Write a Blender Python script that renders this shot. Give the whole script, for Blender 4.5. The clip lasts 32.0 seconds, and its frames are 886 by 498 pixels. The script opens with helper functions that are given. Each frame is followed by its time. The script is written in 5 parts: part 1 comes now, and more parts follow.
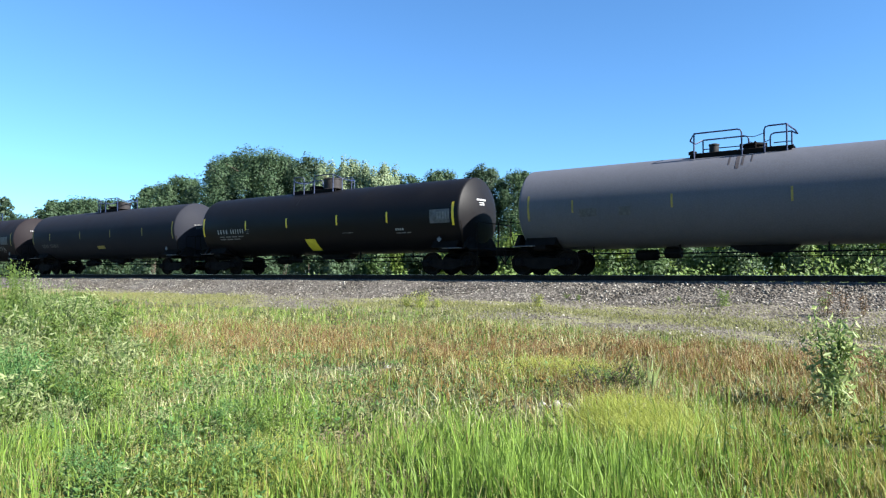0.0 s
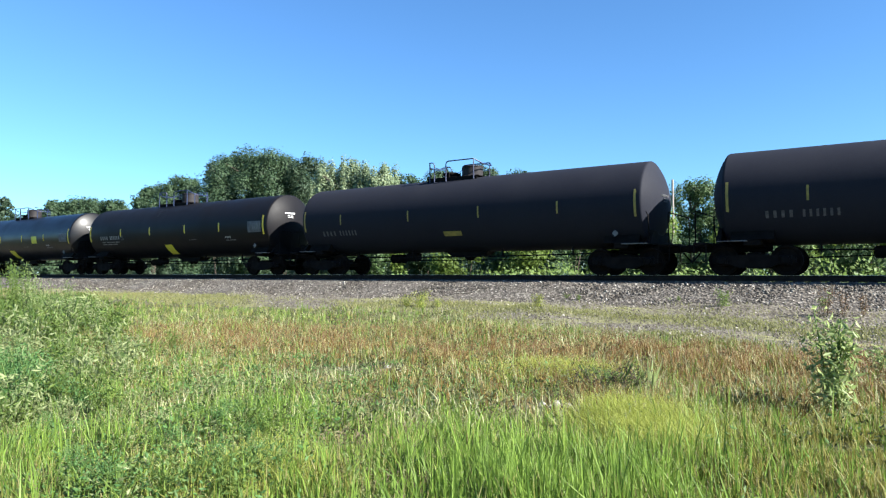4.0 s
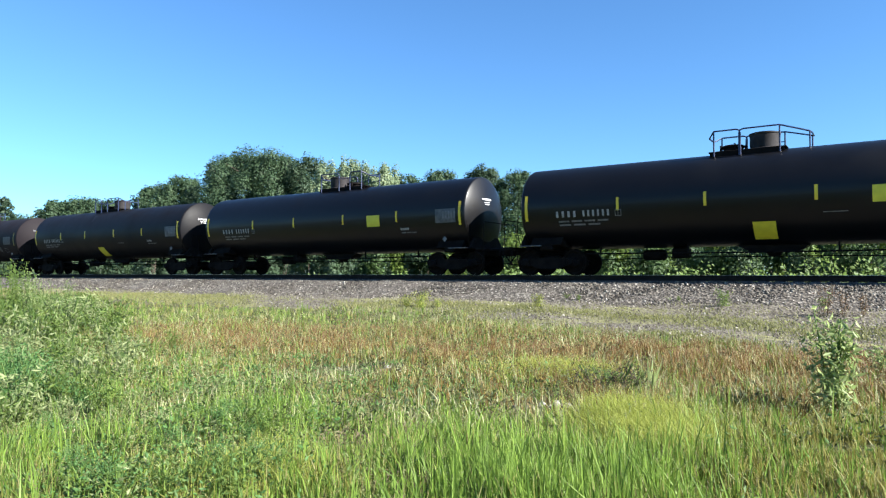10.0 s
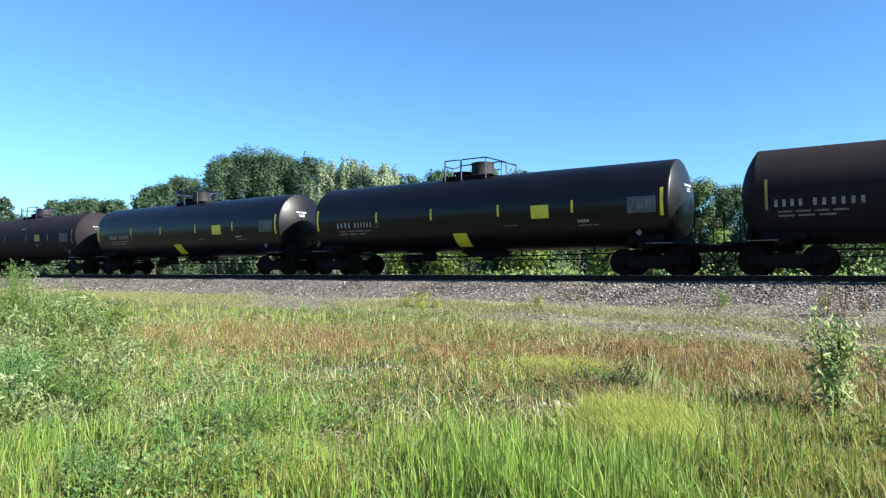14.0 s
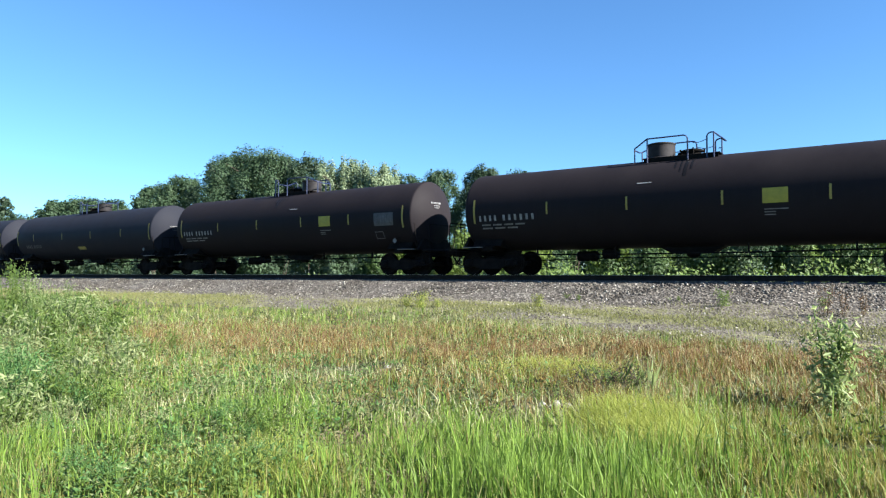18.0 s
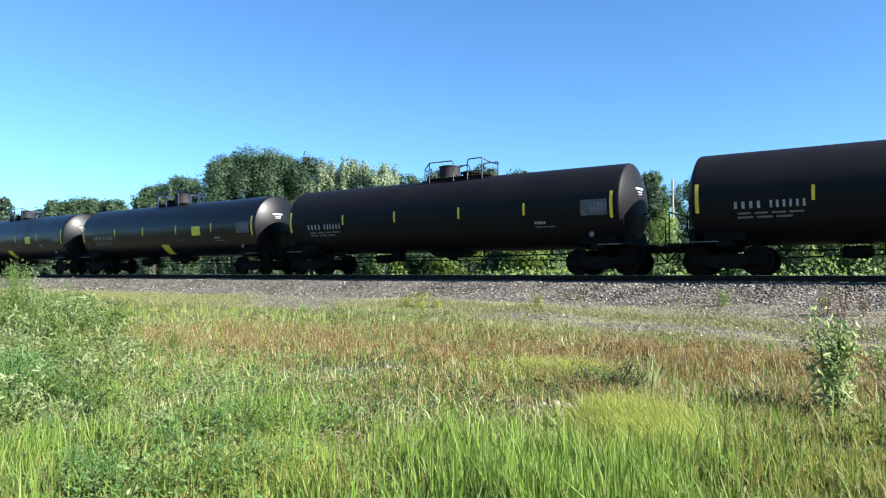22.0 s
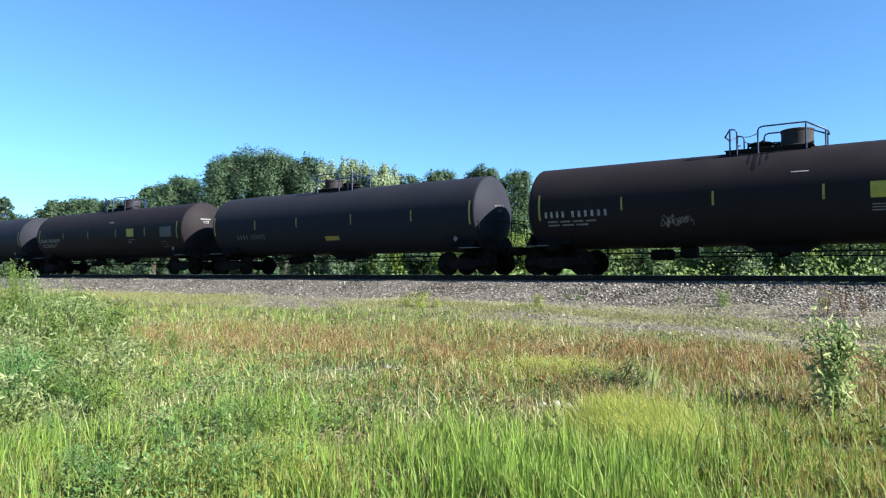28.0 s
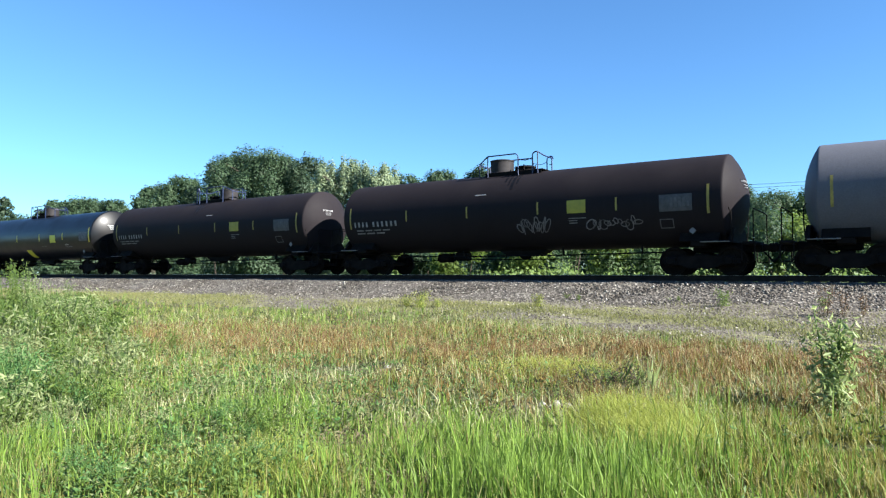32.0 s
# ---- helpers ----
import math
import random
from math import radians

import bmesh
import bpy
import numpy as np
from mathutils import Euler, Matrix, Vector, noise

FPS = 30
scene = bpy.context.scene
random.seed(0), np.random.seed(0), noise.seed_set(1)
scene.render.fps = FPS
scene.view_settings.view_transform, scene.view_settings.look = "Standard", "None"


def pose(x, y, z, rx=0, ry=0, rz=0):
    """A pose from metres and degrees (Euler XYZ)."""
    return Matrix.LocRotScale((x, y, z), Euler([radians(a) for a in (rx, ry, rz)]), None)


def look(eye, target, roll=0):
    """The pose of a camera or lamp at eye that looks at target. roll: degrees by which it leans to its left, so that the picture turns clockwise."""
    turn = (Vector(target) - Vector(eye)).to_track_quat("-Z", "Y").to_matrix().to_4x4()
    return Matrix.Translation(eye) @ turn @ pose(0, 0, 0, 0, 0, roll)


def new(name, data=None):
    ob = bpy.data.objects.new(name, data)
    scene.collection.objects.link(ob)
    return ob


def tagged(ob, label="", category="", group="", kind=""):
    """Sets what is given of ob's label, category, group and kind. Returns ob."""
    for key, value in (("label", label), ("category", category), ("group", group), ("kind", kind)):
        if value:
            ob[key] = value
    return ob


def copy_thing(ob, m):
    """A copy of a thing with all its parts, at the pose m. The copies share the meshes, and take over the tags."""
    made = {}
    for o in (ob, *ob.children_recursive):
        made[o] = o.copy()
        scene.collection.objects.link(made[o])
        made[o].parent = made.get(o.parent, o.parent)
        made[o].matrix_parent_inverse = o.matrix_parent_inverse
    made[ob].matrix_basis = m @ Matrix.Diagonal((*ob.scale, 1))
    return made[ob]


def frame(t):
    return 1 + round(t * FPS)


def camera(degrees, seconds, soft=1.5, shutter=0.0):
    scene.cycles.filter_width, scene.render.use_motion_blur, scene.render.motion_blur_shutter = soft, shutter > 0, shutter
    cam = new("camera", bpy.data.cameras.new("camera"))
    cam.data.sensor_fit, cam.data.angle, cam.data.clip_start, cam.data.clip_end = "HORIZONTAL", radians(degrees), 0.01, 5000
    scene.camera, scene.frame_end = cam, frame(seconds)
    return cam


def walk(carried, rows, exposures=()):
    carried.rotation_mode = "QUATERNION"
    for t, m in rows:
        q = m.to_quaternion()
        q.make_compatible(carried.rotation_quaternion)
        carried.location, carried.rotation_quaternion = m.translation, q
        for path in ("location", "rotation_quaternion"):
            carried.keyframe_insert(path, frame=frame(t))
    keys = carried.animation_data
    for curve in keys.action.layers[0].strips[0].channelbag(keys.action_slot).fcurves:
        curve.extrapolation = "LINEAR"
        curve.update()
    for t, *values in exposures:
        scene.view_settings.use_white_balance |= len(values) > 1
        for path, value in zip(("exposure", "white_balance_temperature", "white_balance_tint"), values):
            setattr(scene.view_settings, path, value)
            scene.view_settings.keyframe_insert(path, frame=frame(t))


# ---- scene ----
cam = camera(66.858, 32.0, soft=1.25)
# ================= camera =================
TRACK_Y = 23.416          # perpendicular distance from the eye to the track's centre line
RAIL_Z = 1.45           # top of the rails above the grass
EYE = (0.0, 0.0, 1.523)
CAM_POSE = pose(*EYE, 92.06, 0, 33.785)
walk(cam, [(0, CAM_POSE), (32, CAM_POSE)])

# ================= light =================
SUN_EL, SUN_AZ = radians(33), radians(4.5)      # azimuth from +X towards +Y
sun_dir = Vector((math.cos(SUN_EL) * math.cos(SUN_AZ), math.cos(SUN_EL) * math.sin(SUN_AZ), math.sin(SUN_EL)))
world = bpy.data.worlds.new("world")
scene.world = world
world.use_nodes = True
wn = world.node_tree
sky = wn.nodes.new("ShaderNodeTexSky")
sky.sky_type, sky.sun_disc = "NISHITA", False
sky.sun_elevation, sky.sun_rotation = SUN_EL, radians(90) - SUN_AZ
sky.air_density, sky.dust_density, sky.ozone_density = 1.0, 0.15, 5.0
tint = wn.nodes.new("ShaderNodeMix")
tint.data_type, tint.blend_type = "RGBA", "MULTIPLY"
tint.inputs[0].default_value = 1.0
tint.inputs[7].default_value = (0.68, 0.985, 1.18, 1)      # a very clean, deep blue air
wn.links.new(sky.outputs[0], tint.inputs[6])
wn.links.new(tint.outputs[2], wn.nodes["Background"].inputs[0])
wn.nodes["Background"].inputs[1].default_value = 0.05
sun = new("sun", bpy.data.lights.new("sun", "SUN"))
sun.data.energy, sun.data.angle, sun.data.color = 5.0, radians(0.5), (1.0, 0.97, 0.905)
sun.matrix_world = look(sun_dir * 200, (0, 0, 0))
scene.view_settings.exposure = 2.0


# ================= materials =================
def mat(name, build=None, color=(0.5, 0.5, 0.5), rough=0.7, metal=0.0, spec=0.5):
    m = bpy.data.materials.new(name)
    m.use_nodes = True
    nt = m.node_tree
    b = nt.nodes["Principled BSDF"]
    b.inputs["Base Color"].default_value = (*color, 1)
    b.inputs["Roughness"].default_value = rough
    b.inputs["Metallic"].default_value = metal
    b.inputs["Specular IOR Level"].default_value = spec
    if build:
        build(nt, b)
    return m


def coords(nt, scale=1.0, kind="Object", stretch=(1, 1, 1)):
    tc = nt.nodes.new("ShaderNodeTexCoord")
    mp = nt.nodes.new("ShaderNodeMapping")
    mp.inputs["Scale"].default_value = [scale * s for s in stretch]
    nt.links.new(tc.outputs[kind], mp.inputs[0])
    return mp.outputs[0]


def noise_tex(nt, vec, scale=5.0, detail=4.0, rough=0.55):
    n = nt.nodes.new("ShaderNodeTexNoise")
    n.inputs["Scale"].default_value, n.inputs["Detail"].default_value, n.inputs["Roughness"].default_value = scale, detail, rough
    if vec is not None:
        nt.links.new(vec, n.inputs["Vector"])
    return n.outputs["Fac"]


def ramp(nt, fac, stops):
    r = nt.nodes.new("ShaderNodeValToRGB")
    el = r.color_ramp.elements
    while len(el) < len(stops):
        el.new(0.5)
    for e, (p, c) in zip(el, stops):
        e.position, e.color = p, (*c, 1) if len(c) == 3 else c
    nt.links.new(fac, r.inputs[0])
    return r.outputs[0]


def mix(nt, fac, a, b, mode="MIX"):
    m = nt.nodes.new("ShaderNodeMix")
    m.data_type, m.blend_type = "RGBA", mode
    ins = [s for s in m.inputs if s.enabled]
    for sock, v in zip(ins, (fac, a, b)):
        if isinstance(v, bpy.types.NodeSocket):
            nt.links.new(v, sock)
        elif isinstance(v, (int, float)):
            sock.default_value = v
        else:
            sock.default_value = (*v, 1)
    return [s for s in m.outputs if s.enabled][0]


def bump(nt, b, height, strength=0.3, distance=0.02):
    n = nt.nodes.new("ShaderNodeBump")
    n.inputs["Strength"].default_value, n.inputs["Distance"].default_value = strength, distance
    nt.links.new(height, n.inputs["Height"])
    nt.links.new(n.outputs[0], b.inputs["Normal"])


def paint(name, base, dust, rough, spec=0.5, dusty=0.5, streak=0.5, coat=0.0):
    """Tank paint: two scales of grime, vertical runs, fine ripple of the plates."""
    def build(nt, b):
        v = coords(nt)
        big = noise_tex(nt, v, 0.55, 5)
        runs = noise_tex(nt, coords(nt, 1.0, "Object", (3.2, 3.2, 0.25)), 1.6, 5)
        fine = noise_tex(nt, v, 24, 3)
        f1 = ramp(nt, big, [(0.35, (0, 0, 0)), (0.75, (dusty,) * 3)])
        f2 = ramp(nt, runs, [(0.5, (0, 0, 0)), (0.8, (streak,) * 3)])
        c = mix(nt, f1, base, dust)
        c = mix(nt, f2, c, [d * 0.8 for d in dust])
        c = mix(nt, 0.35, c, ramp(nt, fine, [(0.3, [x * 0.75 for x in base]), (0.7, [x * 1.3 for x in base])]))
        nt.links.new(c, b.inputs["Base Color"])
        nt.links.new(ramp(nt, big, [(0.3, (rough * 0.85,) * 3), (0.75, (min(1, rough * 1.25),) * 3)]), b.inputs["Roughness"])
        b.inputs["Specular IOR Level"].default_value = spec
        b.inputs["Coat Weight"].default_value, b.inputs["Coat Roughness"].default_value = coat, 0.16
        bump(nt, b, noise_tex(nt, v, 1.3, 3), 0.08, 0.02)
    return mat(name, build)


M_SHINY = paint("gloss_black_paint", (0.0016, 0.0017, 0.0026), (0.004, 0.0038, 0.0046), 0.42, 0.22, 0.3, 0.25, 0.13)
M_MATTE = paint("weathered_black_paint", (0.0050, 0.0048, 0.0060), (0.012, 0.0112, 0.0122), 0.5, 0.12, 0.5, 0.4)
M_BROWN = paint("sooty_brown_black_paint", (0.0125, 0.0105, 0.0122), (0.025, 0.021, 0.0228), 0.6, 0.06, 0.6, 0.5)
M_SLATE = paint("dark_slate_paint", (0.0150, 0.0162, 0.0225), (0.028, 0.029, 0.035), 0.6, 0.05, 0.5, 0.35)
M_GREY = paint("light_grey_paint", (0.086, 0.089, 0.105), (0.056, 0.056, 0.062), 0.5, 0.15, 0.5, 0.3)


def steel_build(lo, hi, scale):
    def build(nt, b):
        v = coords(nt)
        nt.links.new(ramp(nt, noise_tex(nt, v, scale, 6), [(0.3, lo), (0.7, hi)]), b.inputs["Base Color"])
        bump(nt, b, noise_tex(nt, v, scale * 6, 3), 0.2, 0.01)
    return build


M_IRON = mat("sooty_cast_iron", steel_build((0.0045, 0.0042, 0.004), (0.013, 0.0105, 0.0095), 3), rough=0.8, spec=0.05)
M_RUST = mat("grimy_rusty_steel", steel_build((0.005, 0.0042, 0.0038), (0.015, 0.0105, 0.008), 5), rough=0.85, spec=0.05)
M_RAIL = mat("rail_side_steel", steel_build((0.014, 0.010, 0.008), (0.03, 0.021, 0.016), 7), rough=0.8, spec=0.1)
M_TREAD = mat("polished_tread_steel", steel_build((0.35, 0.34, 0.33), (0.5, 0.49, 0.48), 9), rough=0.3, metal=1.0)
M_PIPE = mat("blue_black_pipe", steel_build((0.0072, 0.0132, 0.045), (0.0156, 0.027, 0.078), 8), rough=0.4)
M_YELLOW = mat("yellow_reflective_sheet", steel_build((0.62, 0.42, 0.02), (0.75, 0.55, 0.03), 5), rough=0.45)
M_YELLOWGREEN = mat("yellow_panel_paint", steel_build((0.52, 0.46, 0.03), (0.66, 0.58, 0.04), 4), rough=0.5)
M_FADEDYELLOW = mat("faded_panel_yellow", steel_build((0.216, 0.1944, 0.0216), (0.3168, 0.2808, 0.0288), 4), rough=0.6)
M_OCHRE = mat("faded_yellow_paint", steel_build((0.16, 0.13, 0.03), (0.3, 0.24, 0.05), 6), rough=0.7)
M_WHITE = mat("white_stencil_paint", steel_build((0.55, 0.55, 0.55), (0.8, 0.8, 0.8), 9), rough=0.6)
M_DULLWHITE = mat("worn_white_stencil", steel_build((0.07, 0.07, 0.07), (0.17, 0.17, 0.17), 8), rough=0.7)
M_DOME = mat("dusty_dark_housing", steel_build((0.012, 0.011, 0.012), (0.034, 0.031, 0.032), 4), rough=0.7, spec=0.15)
M_FAINT = mat("faint_worn_stencil", steel_build((0.035, 0.035, 0.037), (0.085, 0.085, 0.088), 8), rough=0.7)
M_SOOTWHITE = mat("sooted_white_stencil", steel_build((0.10, 0.10, 0.10), (0.27, 0.27, 0.27), 8), rough=0.7)
M_SOOTPANEL = mat("sooted_data_panel", steel_build((0.026, 0.025, 0.027), (0.058, 0.056, 0.06), 6), rough=0.6)
M_WORNWHITE = mat("half_worn_white_paint", steel_build((0.16, 0.16, 0.16), (0.36, 0.36, 0.36), 8), rough=0.65)
M_PANEL = mat("grey_data_panel", steel_build((0.04, 0.04, 0.043), (0.10, 0.10, 0.105), 6), rough=0.6)
M_TAG = mat("pale_spray_paint", steel_build((0.036, 0.0324, 0.036), (0.144, 0.1368, 0.144), 3), rough=0.6)
M_SPILL = mat("dried_spill", steel_build((0.02, 0.018, 0.018), (0.06, 0.05, 0.05), 7), rough=0.5)
M_DRIP = mat("oily_drip", steel_build((0.003, 0.0028, 0.0028), (0.007, 0.006, 0.006), 6), rough=0.45, spec=0.2)
M_TIE = mat("creosoted_wood", steel_build((0.014, 0.011, 0.009), (0.04, 0.032, 0.026), 6), rough=0.9)
M_ROCK = mat("pale_field_stone", steel_build((0.14, 0.13, 0.12), (0.36, 0.34, 0.31), 14), rough=0.9)
M_BARK = mat("grey_brown_bark", steel_build((0.0456, 0.0342, 0.0266), (0.1216, 0.0988, 0.076), 4), rough=0.95)
M_POLE = mat("weathered_pale_wood", steel_build((0.15, 0.135, 0.115), (0.26, 0.24, 0.21), 3), rough=0.85)
M_DARKPOLE = mat("dark_creosote_pole", steel_build((0.038, 0.0266, 0.02128), (0.076, 0.0532, 0.0418), 3), rough=0.9)
M_GALV = mat("dull_galvanised_steel", steel_build((0.10, 0.10, 0.10), (0.2, 0.2, 0.19), 3), rough=0.6, metal=0.2)


def leafy(name, dark, light, trans=0.35, rough=0.55):
    def build(nt, b):
        g = nt.nodes.new("ShaderNodeNewGeometry")
        c = ramp(nt, g.outputs["Random Per Island"], [(0.0, dark), (0.55, [(a + d) / 2 for a, d in zip(dark, light)]), (1.0, light)])
        v = coords(nt)
        c = mix(nt, 0.4, c, mix(nt, noise_tex(nt, v, 0.5, 3), dark, light))
        nt.links.new(c, b.inputs["Base Color"])
        b.inputs["Roughness"].default_value = rough
        b.inputs["Specular IOR Level"].default_value = 0.3
        tr = nt.nodes.new("ShaderNodeBsdfTranslucent")
        nt.links.new(c, tr.inputs[0])
        mx = nt.nodes.new("ShaderNodeMixShader")
        mx.inputs[0].default_value = trans
        nt.links.new(b.outputs[0], mx.inputs[1])
        nt.links.new(tr.outputs[0], mx.inputs[2])
        nt.links.new(mx.outputs[0], nt.nodes["Material Output"].inputs[0])
    return mat(name, build)


L_OAK = leafy("broad_leaves", (0.032, 0.062, 0.031), (0.088, 0.145, 0.072), 0.5)
L_DARK = leafy("dark_leaves", (0.026, 0.050, 0.029), (0.072, 0.116, 0.062), 0.5)
L_POPLAR = leafy("pale_poplar_leaves", (0.085, 0.14, 0.07), (0.34, 0.40, 0.245), 0.5)
L_SHRUB = leafy("shrub_leaves", (0.02888, 0.05776, 0.019), (0.08284, 0.1406, 0.04788), 0.4)
L_WEED = leafy("weed_leaves", (0.064, 0.11, 0.021), (0.205, 0.285, 0.066), 0.6)
L_SHOULDER = leafy("sunny_weed_leaves", (0.055, 0.105, 0.025), (0.22, 0.31, 0.09), 0.5)
G_GREEN = leafy("fresh_grass", (0.038, 0.090, 0.010), (0.245, 0.36, 0.062), 0.4)
G_BLUE = leafy("cool_green_grass", (0.055, 0.088, 0.019), (0.25, 0.30, 0.095), 0.35)
G_STRAW = leafy("straw_grass", (0.1915, 0.1725, 0.06384), (0.396, 0.364, 0.1725), 0.3)
G_RED = leafy("rusty_sorrel", (0.084, 0.045, 0.0125), (0.235, 0.142, 0.042), 0.3)
G_PALE = leafy("pale_gravel_weed", (0.125, 0.135, 0.045), (0.235, 0.235, 0.09), 0.3)
G_YELLOW = leafy("yellow_green_grass", (0.185, 0.22, 0.03), (0.375, 0.405, 0.095), 0.45)
L_DEAD = leafy("dead_weed", (0.018, 0.015, 0.009), (0.09, 0.075, 0.042), 0.15)
G_RUST = leafy("rusty_seed", (0.06, 0.03, 0.014), (0.24, 0.14, 0.065), 0.2)
L_DRY = leafy("dry_brown_seed", (0.045, 0.036, 0.02), (0.19, 0.15, 0.085), 0.15)
G_BLEACHED = leafy("bleached_stalk", (0.21, 0.215, 0.10), (0.44, 0.44, 0.26), 0.3)
L_DUSK = leafy("dark_herb_leaves", (0.022, 0.032, 0.008), (0.07, 0.088, 0.024), 0.25)
G_OLIVE = leafy("olive_grass", (0.065, 0.068, 0.013), (0.31, 0.285, 0.075), 0.35)
G_CLOVER = leafy("whitish_weed", (0.09, 0.135, 0.034), (0.37, 0.41, 0.205), 0.5)
L_TEAL = leafy("blue_green_leaves", (0.044, 0.11, 0.029), (0.112, 0.225, 0.068), 0.4)
L_HERB = leafy("meadow_herb_leaves", (0.045, 0.094, 0.021), (0.138, 0.214, 0.058), 0.4)
L_COTTON = leafy("glossy_sapling_leaves", (0.085, 0.14, 0.04), (0.42, 0.49, 0.20), 0.55, 0.4)
L_SAPLING = leafy("light_sapling_leaves", (0.09, 0.14, 0.04), (0.28, 0.34, 0.14), 0.45)


# ================= mesh kit =================
class Shape:
    """Collects faces; becomes one mesh."""

    def __init__(self):
        self.v, self.f = [], []

    def add(self, verts, faces):
        o = len(self.v)
        self.v += [tuple(p) for p in verts]
        self.f += [tuple(i + o for i in f) for f in faces]

    def box(self, c, s, bevel=0.0):
        x, y, z = (k / 2 for k in s)
        b = min(bevel, x * 0.9, y * 0.9, z * 0.9)
        if b <= 0:
            v = [(c[0] + sx * x, c[1] + sy * y, c[2] + sz * z) for sx in (-1, 1) for sy in (-1, 1) for sz in (-1, 1)]
            self.add(v, [(0, 1, 3, 2), (4, 6, 7, 5), (0, 4, 5, 1), (2, 3, 7, 6), (0, 2, 6, 4), (1, 5, 7, 3)])
            return
        rings = []
        for zz, k in ((-z, b), (-z + b, 0), (z - b, 0), (z, b)):
            hx, hy = x - k, y - k
            q = min(b, hx, hy)
            rings.append([(c[0] + px, c[1] + py, c[2] + zz) for px, py in (
                (-hx + q, -hy), (hx - q, -hy), (hx, -hy + q), (hx, hy - q), (hx - q, hy), (-hx + q, hy), (-hx, hy - q), (-hx, -hy + q))])
        self.loft(rings, caps=True)

    def loft(self, rings, caps=False, closed=True):
        n = len(rings[0])
        f = []
        for r in range(len(rings) - 1):
            for i in range(n if closed else n - 1):
                j = (i + 1) % n
                f.append((r * n + i, r * n + j, r * n + n + j, r * n + n + i))
        if caps:
            f.append(tuple(range(n - 1, -1, -1)))
            f.append(tuple((len(rings) - 1) * n + i for i in range(n)))
        self.add([p for r in rings for p in r], f)

    def rod(self, a, b, r, seg=8, r2=None):
        a, b = Vector(a), Vector(b)
        q = (b - a).to_track_quat("Z", "Y")
        r2 = r if r2 is None else r2
        ring = lambda p, rr: [p + q @ Vector((rr * math.cos(2 * math.pi * i / seg), rr * math.sin(2 * math.pi * i / seg), 0)) for i in range(seg)]
        self.loft([ring(a, r), ring(b, r2)], caps=True)

    def pipe(self, pts, r, seg=8):
        pts = [Vector(p) for p in pts]
        rings = []
        for i, p in enumerate(pts):
            d = (pts[min(i + 1, len(pts) - 1)] - pts[max(i - 1, 0)]).normalized()
            up = Vector((0, 0, 1)) if abs(d.z) < 0.9 else Vector((0, 1, 0)) if abs(d.y) < 0.9 else Vector((1, 0, 0))
            s = d.cross(up).normalized()
            u = s.cross(d)
            rings.append([p + r * (s * math.cos(2 * math.pi * k / seg) + u * math.sin(2 * math.pi * k / seg)) for k in range(seg)])
        self.loft(rings, caps=True)

    def lathe(self, axis, centre, prof, seg=24):
        """prof: (along, radius) pairs round the given axis (0, 1, 2)."""
        rings = []
        for a, r in prof:
            ring = []
            for i in range(seg):
                t = 2 * math.pi * i / seg
                p = [0, 0, 0]
                p[axis], p[(axis + 1) % 3], p[(axis + 2) % 3] = a, r * math.cos(t), r * math.sin(t)
                ring.append([centre[k] + p[k] for k in range(3)])
            rings.append(ring)
        self.loft(rings, caps=True)

    def mesh(self, name, material, smooth=35):
        me = bpy.data.meshes.new(name)
        me.from_pydata(self.v, [], self.f)
        me.materials.append(material)
        if smooth:
            me.shade_smooth()
            me.set_sharp_from_angle(angle=radians(smooth))
        me.update()
        return me


def part(name, shape, material, parent, label="", at=None, smooth=35):
    me = shape if isinstance(shape, bpy.types.Mesh) else shape.mesh(name, material, smooth)
    ob = new(name, me)
    ob.parent = parent
    if at is not None:
        ob.matrix_basis = at
    return tagged(ob, label)


def thing(name, shape, material, label, category, m=None, group="", kind="", smooth=35):
    ob = new(name, shape.mesh(name, material, smooth) if shape else None)
    if m is not None:
        ob.matrix_world = m
    return tagged(ob, label, category, group, kind)


def bulk(name, v, f, material):
    """A mesh from numpy arrays of vertices and equal faces."""
    me = bpy.data.meshes.new(name)
    n, k = f.shape
    me.vertices.add(len(v))
    me.vertices.foreach_set("co", v.astype(np.float32).ravel())
    me.loops.add(n * k)
    me.loops.foreach_set("vertex_index", f.astype(np.int32).ravel())
    me.polygons.add(n)
    me.polygons.foreach_set("loop_start", np.arange(0, n * k, k, dtype=np.int32))
    me.materials.append(material)
    me.update(calc_edges=True)
    me.validate()
    return me


# ================= ground =================
PROFILE = [(-2000, 0.0), (13.5, 0.0), (16.5, 0.12), (18.5, 0.38), (20.4, 0.62), (27.6, 0.55), (30, 0.3), (34, 0.1), (60, 0.3), (120, 0.5), (2000, 0.0)]
PY, PZ = [p[0] for p in PROFILE], [p[1] for p in PROFILE]


def ground_z(x, y):
    """Height of the soil: flat meadow, slight swells, rising to the track bed."""
    x, y = np.asarray(x, float), np.asarray(y, float)
    near = np.exp(-((x + 8) ** 2 + (y - 12) ** 2) / 1200)
    z = np.interp(y, PY, PZ)
    z = z + near * (0.05 * np.sin(x * 0.9 + 0.7 * y) * np.sin(y * 0.8 - 0.3 * x) + 0.03 * np.sin(2.3 * x + 1.1) * np.sin(1.9 * y))
    return z


